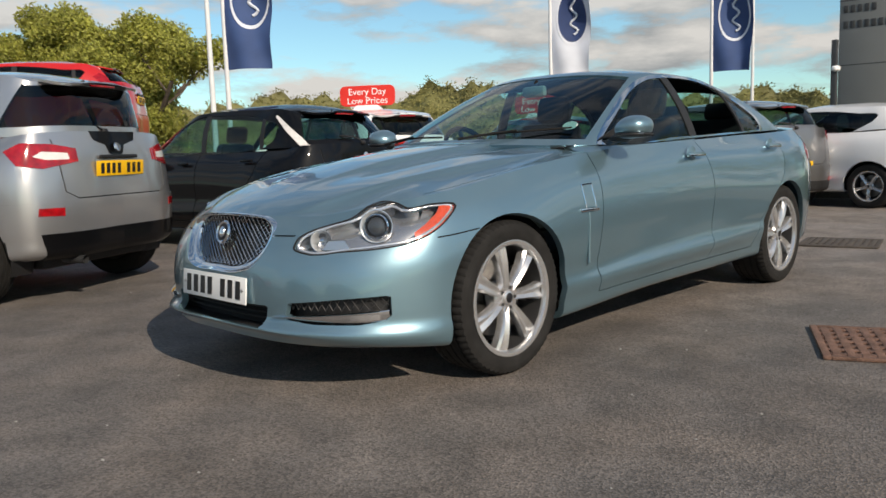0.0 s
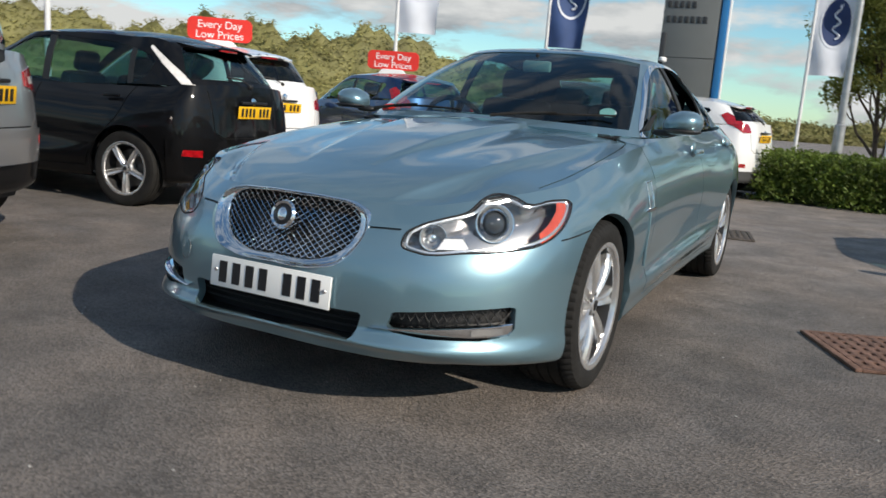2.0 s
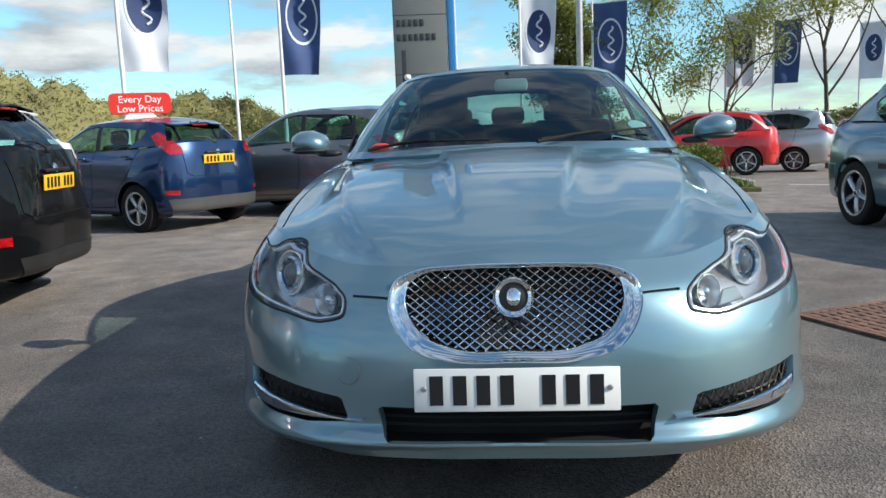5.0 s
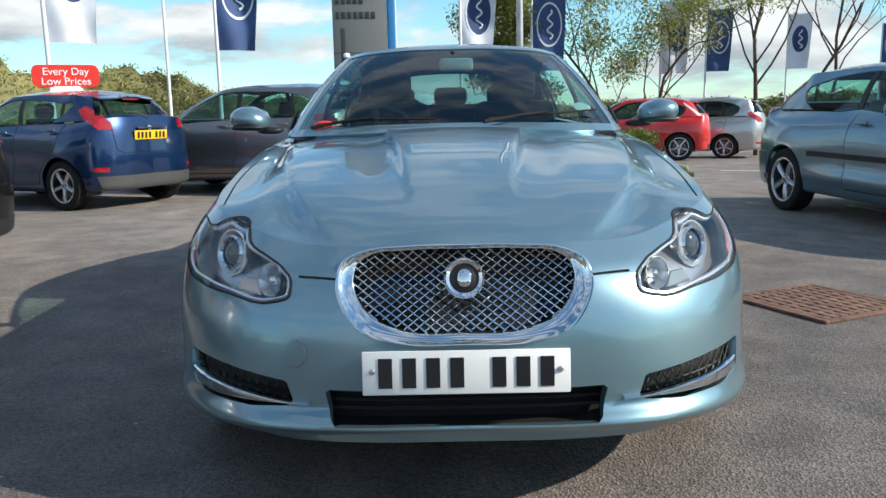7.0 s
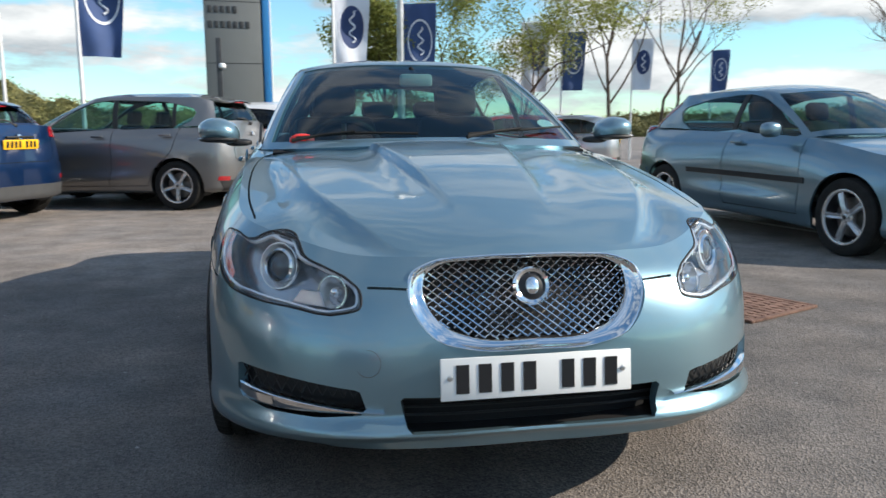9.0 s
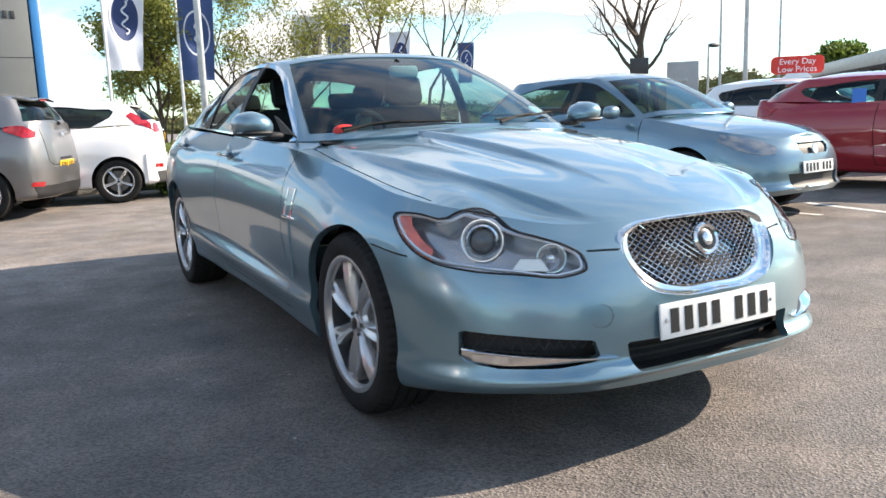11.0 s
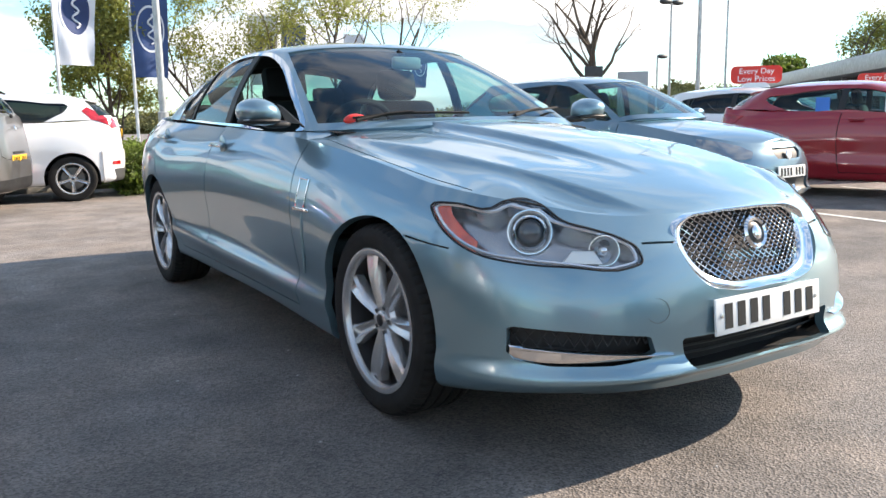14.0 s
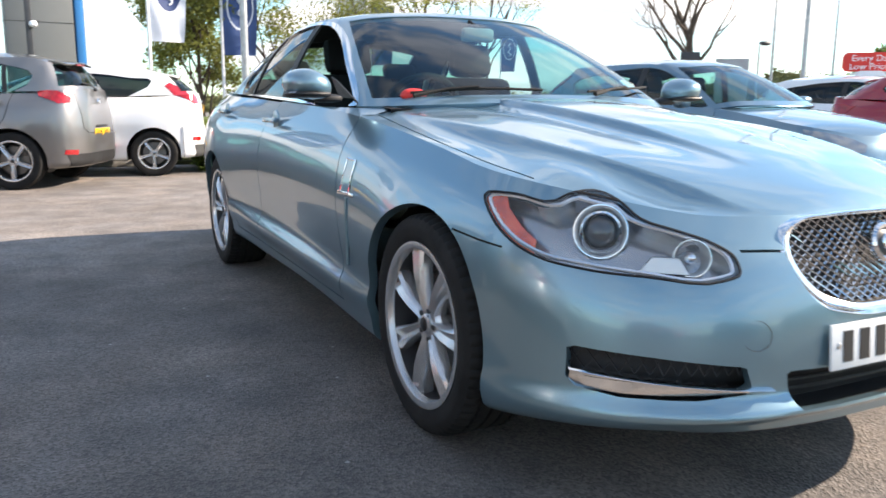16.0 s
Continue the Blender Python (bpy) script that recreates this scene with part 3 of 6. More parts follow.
def steering_wheel(parent, x, y, z):
    tilt = pose(x, y, z, -62)
    bm = bmesh.new()
    ring = [tilt @ Vector((0.185 * math.cos(a), 0.185 * math.sin(a), 0)) for a in np.linspace(0, 2 * math.pi, 41)]
    tube(ring, 0.015, 10, bm, caps=False)
    w = part("steering_wheel", bm, M["leather"], parent, "black leather steering wheel")
    part("hub", box(0, -0.01, -0.01, 0.17, 0.11, 0.05, 0.02, m=tilt), M["cabin"], w)
    for a in (0, 180, 270):
        part("spoke", tube([tilt @ Vector((0, 0, -0.01)), tilt @ Vector((0.18 * math.cos(radians(a)), 0.18 * math.sin(radians(a)), 0))], 0.012, 8), M["satin"], w)


def number_plate(parent, m, material, groups=(4, 3), w=0.52, h=0.111, pad=0.028):
    """A registration plate with plain bars in place of the characters."""
    p = part("number_plate", box(0, 0, 0, w, 0.008, h, 0.003), material, parent, m=m)
    n = sum(groups)
    cw = (w - 2 * pad - 0.045) / n
    x = -w / 2 + pad
    for g in groups:
        for _ in range(g):
            part("bar", box(x + cw / 2, -0.0052, 0, cw * 0.58, 0.002, h * 0.68), M["ink"], p)
            x += cw
        x += 0.045
    return p


# ---------------------------------------------------------------- the blue saloon
# Half shell, front axle on y = 0, nose towards -y. Columns run from the nose centre round the corner, along the side, to the tail centre.
COLS_Y = [-0.30, -0.20, 0.0, 0.42, 1.1, 1.9, 2.5, 2.909, 3.45]


def level(front, side_x, side_z, rear):
    """front and rear: (x, y, z) round the corners; side_x, side_z: along the flank at the fixed stations."""
    return list(front) + [(x, y, z) for x, y, z in zip(side_x, COLS_Y[1:], side_z)] + list(rear)


L_EDGE = level([(0, -.790, .735), (.26, -.765, .735), (.46, -.680, .735), (.63, -.530, .770), (.745, -.38, .800)],
               [.79, .80, .81, .80, .785, .765, .755, .72], [.825, .86, .92, .975, 1.0, 1.02, 1.03, 1.05],
               [(.68, 3.82, 1.07), (.5, 3.97, 1.085), (0, 4.03, 1.09)])
L_SHOULDER = level([(0, -.858, .66), (.27, -.840, .66), (.48, -.768, .655), (.68, -.602, .68), (.812, -.425, .705)],
                   [.855, .87, .885, .875, .87, .87, .88, .845], [.74, .765, .81, .86, .89, .90, .91, .93],
                   [(.77, 3.83, .95), (.53, 4.02, .96), (0, 4.07, .97)])
L_MID = level([(0, -.899, .545), (.28, -.886, .54), (.508, -.820, .54), (.712, -.668, .545), (.846, -.465, .56)],
              [.90, .925, .925, .915, .913, .925, .935, .90], [.59, .62, .66, .70, .71, .72, .72, .74],
              [(.81, 3.85, .75), (.56, 4.06, .76), (0, 4.10, .77)])
L_WAIST = level([(0, -.909, .435), (.28, -.899, .435), (.515, -.836, .43), (.718, -.688, .43), (.852, -.472, .435)],
                [.91, .935, .922, .904, .903, .922, .94, .90], [.46, .48, .49, .50, .51, .53, .54, .56],
                [(.82, 3.85, .57), (.57, 4.08, .58), (0, 4.12, .58)])
L_CREASE = level([(0, -.908, .335), (.28, -.898, .335), (.52, -.838, .33), (.72, -.692, .325), (.855, -.474, .325)],
                 [.91, .925, .918, .931, .931, .922, .93, .89], [.33, .34, .335, .37, .395, .41, .41, .42],
                 [(.81, 3.85, .43), (.56, 4.07, .43), (0, 4.10, .43)])
L_SILL = level([(0, -.912, .276), (.28, -.902, .273), (.52, -.842, .263), (.72, -.694, .246), (.85, -.475, .224)],
               [.90, .90, .885, .875, .875, .88, .90, .86], [.20, .20, .20, .225, .235, .24, .24, .26],
               [(.78, 3.85, .28), (.53, 4.04, .28), (0, 4.06, .28)])
L_LIP = level([(0, -.938, .296), (.28, -.928, .293), (.52, -.868, .284), (.72, -.718, .270), (.862, -.487, .254)],
              [.906, .915, .902, .902, .902, .902, .915, .876], [.262, .268, .266, .295, .315, .325, .325, .34],
              [(.797, 3.85, .355), (.548, 4.055, .355), (0, 4.085, .355)])
L_UNDER = [(x * 0.88, y * 0.985 if y < 0 else y - (0.05 if y > 3.6 else 0), z - 0.03) for x, y, z in L_SILL]
HERO_LEVELS = [L_EDGE, L_SHOULDER, L_MID, L_WAIST, L_CREASE, L_LIP, L_SILL, L_UNDER]

DOME_BASE = [(0, .54, 1.005), (.35, .57, 1.0), (.62, .67, .99), (.745, .82, .985), (.775, 1.15, .985), (.765, 1.9, 1.01),
             (.74, 2.5, 1.03), (.715, 2.95, 1.045), (.665, 3.38, 1.06), (.47, 3.57, 1.078), (0, 3.64, 1.088)]
DOME_ROOF = [(0, 1.45, 1.425), (.28, 1.465, 1.42), (.46, 1.51, 1.405), (.545, 1.60, 1.392), (.565, 1.75, 1.40), (.567, 2.0, 1.402),
             (.553, 2.35, 1.388), (.525, 2.62, 1.358), (.48, 2.80, 1.345), (.36, 2.80, 1.375), (0, 2.78, 1.405)]


def hero_hood(x, y):
    """The raised middle of the bonnet, its two creases, the folds from the grille's corners and the brows over the lamps."""
    edge = 0.165 + 0.115 * (y + 0.4) / 0.9
    fade = min(1, max(0, (y + 0.55) / 0.45))
    t = min(1, max(0, (edge - abs(x)) / 0.028 + 0.5))
    rise = 0.016 * fade * t * t * (3 - 2 * t)
    dip = -0.011 * fade * math.exp(-((abs(x) - edge - 0.075) / 0.085) ** 2) * (1 - t)
    brow = 0.020 * math.exp(-((abs(x) - 0.63 - 0.02 * (y + 0.42)) / 0.085) ** 2 - ((y + 0.42) / (0.13 if y < -0.42 else 0.42)) ** 2)
    fold = abs(x) - 0.33 - 0.40 * (1 - math.exp(-max(0, y + 0.74) / 0.62))
    on = min(1, max(0, (y + 0.77) / 0.16)) * min(1, max(0.3, (0.75 - y) / 0.6))
    if fold > 0:
        crest = 0.009 * math.exp(-fold / 0.05) - 0.022 * fold / 0.080 * math.exp(1 - fold / 0.080)
    else:
        crest = 0.009 * math.exp(-(fold / 0.16) ** 2)
    return rise + dip + brow + on * crest


def half_outline(pts, n=6):
    """A symmetric closed outline from its half, rounded; the mirror half closes it."""
    half = smooth_path([(-pts[1][0], pts[1][1])] + pts + [(-pts[-2][0], pts[-2][1])], n)[n:-n]
    return [tuple(p) for p in half] + [(-x, z) for x, z in half[-2:0:-1]]


def build_hero():
    car = thing("saloon_car", "metallic ice-blue four-door saloon car with a mesh grille parked on asphalt", "car")
    def taper(q):
        t = min(1, max(0, (q[1] - 3.0) / .85))
        return (q[0] * (1 - .10 * t * t), q[1] - .06 * t * t, q[2])
    levels = [[taper(q) for q in l] for l in HERO_LEVELS]
    facet = []
    for k, (a, b) in enumerate(zip(levels[3], levels[4])):
        dx = {7: .010, 8: .024, 9: .022, 10: .010}.get(k)
        facet.append((b[0] - dx, b[1], b[2] + .05) if dx else tuple(.6 * q + .4 * o for q, o in zip(b, a)))
    levels.insert(4, facet)
    edge = levels[0]
    tub = grid_mesh(wrap(levels, 7, 5), flip=True)
    hood_z = curve1([(-.80, .735), (-.73, .773), (-.62, .812), (-.5, .847), (-.2, .910), (.1, .958), (.4, .995), (.75, 1.022)])
    hood = lid(edge, hood_z, 0.0, 7.45, 10, 72, hero_hood, 2.0, draw=lambda y: y)
    grid_mesh(hood, tub)
    boot_z = curve1([(3.2, 1.10), (3.6, 1.105), (3.9, 1.105), (4.03, 1.09)])
    boot = lid(edge, boot_z, 12.2, 15.0, 7, 12)
    grid_mesh(boot, tub)
    bmesh.ops.remove_doubles(tub, verts=tub.verts[:], dist=5e-4)
    bmesh.ops.dissolve_degenerate(tub, edges=tub.edges[:], dist=1e-5)
    side = lambda c: c.x > 0.5
    front = lambda c: c.y < -0.1

    # openings
    for y, r in ((0.0, 0.372), (2.909, 0.372)):
        bmesh.ops.delete(tub, geom=knife(tub, arch_poly(y, 0.335, r), Y, Z, side), context="FACES")
    grille = half_outline(GRILLE)
    bmesh.ops.delete(tub, geom=knife(tub, grille, X, Z, front), context="FACES")
    bmesh.ops.delete(tub, geom=knife(tub, INTAKE, X, Z, front), context="FACES")
    fog = knife(tub, FOG, X, Z, front)
    bmesh.ops.delete(tub, geom=fog, context="FACES")
    la, lb = LAMP_AXES
    lamp = knife(tub, smooth_path(LAMP, 4, True), la, lb, lambda c: c.y < -0.1 and c.x > 0.3)
    lens = lift_off(tub, lamp)

    tail = lift_off(tub, knife(tub, [(3.50, .90), (3.62, .965), (4.3, .965), (4.3, .80), (3.66, .80), (3.52, .84)], Y, Z, lambda c: c.y > 3.3 and c.x > .3))
    both("tail_lamp", rim(shift(tail, .004), .014), M["redlens"], car, "red tail lamp")

    # shut lines as recessed bands
    for path in SEAMS_SIDE:
        seam = lift_off(tub, knife(tub, ribbon(smooth_path(path, 5), 0.0055), Y, Z, side))
        both("shut_line", shift(seam, -0.008), M["gap"], car)
    for path in SEAMS_TOP:
        seam = lift_off(tub, knife(tub, ribbon(smooth_path(path, 5), 0.007), X, Y, lambda c: c.z > 0.6))
        both("shut_line", shift(seam, -0.008), M["gap"], car)
    for path in SEAMS_FRONT:
        seam = lift_off(tub, knife(tub, ribbon(smooth_path(path, 5), 0.006), X, Z, front))
        both("shut_line", shift(seam, -0.008), M["gap"], car)

    # doors and bonnet as panels of their own
    for name, poly in (("front_door", DOOR_FRONT), ("rear_door", DOOR_REAR)):
        d = lift_off(tub, knife(tub, poly, Y, Z, side))
        rim(d, 0.012)
        left, right = both(name, d, M["hero"], car)
        hy, hz, hx = (1.66, 0.915, 0.862) if name == "front_door" else (2.77, 0.945, 0.852)
        for o, s in ((left, 1), (right, -1)):
            h = part("handle", box(s * (hx + 0.035), hy, hz, 0.018, 0.20, 0.026, 0.009), M["hero"], o, "body-coloured pull handle with chrome edge")
            part("chrome_strip", box(s * (hx + 0.046), hy, hz - 0.004, 0.004, 0.19, 0.010, 0.002), M["chrome"], h)
            part("escutcheon", lathe([(0.0, 0.012), (0.03, 0.012), (0.048, 0.006), (0.052, 0.0)], 24, bm=None), M["hero"], h, m=pose(s * hx, hy - 0.0, hz, 0, 0, 0 if s > 0 else 180))
    bon = lift_off(tub, [f for f in tub.faces if f.calc_center_median().y < 0.62 and bonnet_in(f.calc_center_median())])
    part("bonnet", mirrored(rim(bon, 0.010, lambda c: c.x > 1e-3)), M["hero"], car)
    rim(tub, 0.03, lambda c: c.x > 1e-3)
    part("body_shell", mirrored(tub), M["hero"], car)

    # greenhouse
    wall, roof = dome(DOME_BASE, DOME_ROOF, curve1([(1.45, 1.425), (1.65, 1.448), (1.95, 1.460), (2.35, 1.448), (2.78, 1.405)]), 8, 16, 0.022)
    green = grid_mesh(wall)
    gu = len(wall) - 1
    cells = {}
    green.faces.ensure_lookup_table()
    for i in range(gu):
        for j in range(16):
            cells[(i, j)] = green.faces[i * 16 + j]
    screen = [cells[(i, j)] for i in range(0, 22) for j in range(1, 15)]
    tail = [cells[(i, j)] for i in range(69, gu) for j in range(2, 14)]
    grid_mesh(roof, green, flip=False)
    wind = lift_off(green, screen)
    rearw = lift_off(green, tail)
    bmesh.ops.remove_doubles(green, verts=green.verts[:], dist=5e-4)
    dlo = smooth_path(DLO, 4, True)
    trim = knife(green, smooth_path(DLO_TRIM, 4, True), Y, Z, side)
    strip = lift_off(green, trim)
    panes = knife(strip, dlo, Y, Z, lambda c: True)
    panes = lift_off(strip, panes)
    both("window_trim", rim(shift(strip, 0.004), 0.01), M["chrome"], car, "bright chrome window surround")
    for name, poly, mm in (("pillar_cover", ribbon([(1.89, 0.98), (1.83, 1.40)], 0.085), "dark"), ("quarter_divider", ribbon([(2.66, 1.0), (2.56, 1.35)], 0.035), "dark")):
        both(name, rim(lift_off(panes, knife(panes, poly, Y, Z, lambda c: True)), 0.01), M[mm], car, "gloss black pillar cover")
    groups = {"front": [], "rear": [], "quarter": []}
    for f in panes.faces:
        c = f.calc_center_median()
        groups["front" if c.y < 1.89 - (c.z - 0.98) * 0.14 else "rear" if c.y < 2.66 - (c.z - 1.0) * 0.28 else "quarter"].append(f)
    for k, faces in groups.items():
        g = shift(lift_off(panes, faces, drop=False), -0.006)
        gl = flipped(g)
        if k != "rear":
            part("side_window", g, M["glass"], car, "tinted side window")
        else:
            g.free()
        if k != "front":
            part("side_window", gl, M["glass"], car, "tinted side window")
        else:
            gl.free()
    panes.free()
    lining = shift(green.copy(), -0.025)
    part("headlining", mirrored(lining), M["cabin"], car, "dark roof lining and pillar trim")
    part("roof", mirrored(rim(green, 0.02, lambda c: c.x > 1e-3)), M["hero"], car)
    ws = part("windscreen", mirrored(shift(wind, -0.004)), M["glass"], car)
    part("rear_window", mirrored(shift(rearw, -0.004)), M["glass"], car)

    # underside, arches, wheels
    part("underbody", box(0, 1.55, 0.29, 1.16, 4.6, 0.16, 0.03), M["dark"], car)
    part("front_undertray", box(0, -.52, .288, 1.22, .50, .05, .02), M["dark"], car)
    part("floor_pan", box(0, 1.45, 0.30, 1.72, 1.95, 0.14, 0.03), M["dark"], car)
    for y in (0.0, 2.909):
        arch_liner(car, y, 0.335, 0.385, 0.60, 0.845)
    wheels(car, 0.780, 2.909, 0.338, 0.246, 0.248, 7)

    # cabin
    dash = bmesh.new()
    rows = []
    for x in np.linspace(-0.70, 0.70, 15):
        q = 0.06 * (x / 0.7) ** 2
        rows.append([(x, 0.62 + q, 0.90), (x, 0.60 + q, 0.975), (x, 0.80 + q, 1.0), (x, 1.0 + q * 0.5, 0.985), (x, 1.08, 0.93), (x, 1.05, 0.80), (x, 1.0, 0.6)])
    grid_mesh(rows, dash, flip=False)
    bmesh.ops.recalc_face_normals(dash, faces=dash.faces[:])
    part("dashboard", dash, M["cabin"], car, "dark soft-touch dashboard")
    for x in (-0.37, 0.37):
        seat(car, x, 1.55, 0.42)
    bench = part("rear_bench", box(0, 2.52, 0.55, 1.30, 0.5, 0.18, 0.05), M["leather"], car)
    tilt = pose(0, 2.82, 0.6, -20)
    part("backrest", box(0, 0, 0.28, 1.28, 0.14, 0.58, 0.05, m=tilt), M["leather"], bench)
    for x in (-0.38, 0, 0.38):
        part("headrest", box(x, 0.0, 0.64, 0.24, 0.09, 0.13, 0.04, m=tilt), M["leather"], bench)
    part("parcel_shelf", box(0, 3.22, 1.035, 1.22, 0.55, 0.03, 0.01), M["cabin"], car)
    part("cabin_floor", box(0, 1.9, 0.40, 1.66, 2.6, 0.04), M["cabin"], car)
    steering_wheel(car, -0.37, 1.12, 0.95)
    mirror = part("rear_view_mirror", box(0.02, 1.30, 1.318, 0.17, 0.04, 0.066, 0.018), M["palegrey"], car)
    part("mirror_glass", box(0.02, 1.3225, 1.318, 0.15, 0.003, 0.050, 0.001), M["chrome"], mirror)
    part("stalk", tube([(.02, 1.30, 1.345), (.0, 1.35, 1.382)], 0.012, 8), M["cabin"], mirror)
    return car, lens, wall


M["palegrey"] = mat("pale_grey_plastic", (0.42, 0.43, 0.44), 0.5, var=0.06)
M["bumpgrey"] = mat("satin_grey_plastic", (0.085, 0.087, 0.09), 0.45, 0.3, var=0.08)
# outlines on the shell (x or y against z, metres)
GRILLE = [(0, .741), (.15, .738), (.262, .725), (.313, .699), (.33, .652), (.310, .586), (.264, .535), (.177, .511), (0, .507)]
GRILLE_IN = [(0, .728), (.15, .725), (.245, .712), (.28, .685), (.286, .655), (.275, .610), (.236, .563), (.163, .534), (0, .527)]
INTAKE = [(-.05, .386), (.350, .386), (.360, .378), (.345, .310), (.332, .297), (.16, .302), (-.05, .304)]
FOG = [(.446, .350), (.462, .399), (.475, .404), (.66, .422), (.774, .430), (.786, .424), (.788, .354), (.776, .332), (.71, .320), (.57, .323), (.462, .337)]
LAMP_AXES = ((0.76, 0.65, 0.0), Z)
LAMP = [(.456, .758), (.370, .770), (.262, .759), (.228, .776), (.168, .785), (.109, .768), (.050, .727), (-.042, .701), (-.123, .676), (-.172, .645),
        (-.181, .612), (-.153, .600), (.026, .602), (.190, .612), (.293, .629), (.384, .672), (.433, .718)]
DLO = [(0.90, 1.000), (1.15, 1.155), (1.45, 1.303), (1.62, 1.352), (1.82, 1.374), (2.05, 1.378), (2.36, 1.354), (2.62, 1.290), (2.82, 1.205), (2.94, 1.120), (2.95, 1.078),
       (2.80, 1.054), (2.40, 1.038), (1.60, 1.014)]
DLO_TRIM = [(0.86, 0.992), (1.13, 1.168), (1.44, 1.319), (1.61, 1.369), (1.82, 1.390), (2.05, 1.394), (2.37, 1.370), (2.64, 1.307), (2.85, 1.218), (2.975, 1.125), (2.985, 1.064),
            (2.80, 1.041), (2.40, 1.025), (1.60, 1.001)]
SEAMS_SIDE = [[(.70, .975), (.685, .80), (.66, .60), (.64, .40), (.66, .27)], [(1.83, 1.01), (1.86, .80), (1.85, .50), (1.80, .30)],
              [(2.93, 1.04), (2.92, .90), (2.82, .74), (2.60, .55), (2.44, .36), (2.40, .30)], [(.66, .272), (1.2, .285), (1.8, .298), (2.40, .305)],
              [(-.40, .640), (-.30, .648), (-.19, .660)]]
DOOR_FRONT = [(.703, .98), (.689, .80), (.664, .60), (.644, .40), (.664, .276), (1.2, .289), (1.796, .302), (1.846, .50), (1.856, .80), (1.826, 1.03)]
DOOR_REAR = [(1.834, 1.03), (1.864, .80), (1.854, .50), (1.804, .302), (2.395, .309), (2.436, .36), (2.596, .555), (2.816, .745), (2.916, .905), (2.926, 1.06)]
SEAMS_TOP = [[(.735, -.36), (.765, -.1), (.775, .2), (.765, .5), (.745, .68)]]
SEAMS_FRONT = [[(.325, .660), (.37, .661), (.432, .661)]]


def bonnet_in(c):
    """Whether a spot on the shell belongs to the bonnet panel."""
    edge = curve_bonnet(c.y)
    return c.x < edge and c.z > 0.663 - 0.01 * (c.x > 0.43)


curve_bonnet = curve1([(-.9, .70), (-.36, .731), (-.1, .761), (.2, .771), (.5, .761), (.68, .741)])
hero, hero_lens, hero_screen = build_hero()


# ---------------------------------------------------------------- fittings of the blue saloon
front_y = curve1([(0, -.912), (.28, -.902), (.52, -.847), (.72, -.702), (.80, -.585), (.855, -.48)])


def along(d):
    """A turn that takes +x to the given direction."""
    return Vector(d).to_track_quat("X", "Z").to_matrix().to_4x4()


def egg(c, s, e=2.6, n=20, m=14, bm=None):
    """A rounded box: sizes are half widths, e the squareness."""
    bm = bm or bmesh.new()
    f = lambda v, k: math.copysign(abs(v) ** (2 / k), v)
    rows = []
    for i in range(m + 1):
        b = -math.pi / 2 + math.pi * i / m
        rows.append([bm.verts.new((c[0] + s[0] * f(math.cos(b), e) * f(math.cos(a), e), c[1] + s[1] * f(math.cos(b), e) * f(math.sin(a), e), c[2] + s[2] * f(math.sin(b), e)))
                     for a in [2 * math.pi * k / n for k in range(n)]])
    for i in range(m):
        for k in range(n):
            bm.faces.new((rows[i][k], rows[i][(k + 1) % n], rows[i + 1][(k + 1) % n], rows[i + 1][k]))
    bmesh.ops.remove_doubles(bm, verts=bm.verts[:], dist=1e-5)
    return bm


def loop_mesh(loops, flip=False):
    """A closed band through loops of equal length."""
    bm = bmesh.new()
    V = [[bm.verts.new(p) for p in l] for l in loops]
    n = len(V[0])
    for a, b in zip(V, V[1:]):
        for k in range(n):
            q = (a[k], a[(k + 1) % n], b[(k + 1) % n], b[k])
            bm.faces.new(q[::-1] if flip else q)
    bmesh.ops.recalc_face_normals(bm, faces=bm.faces[:])
    return bm


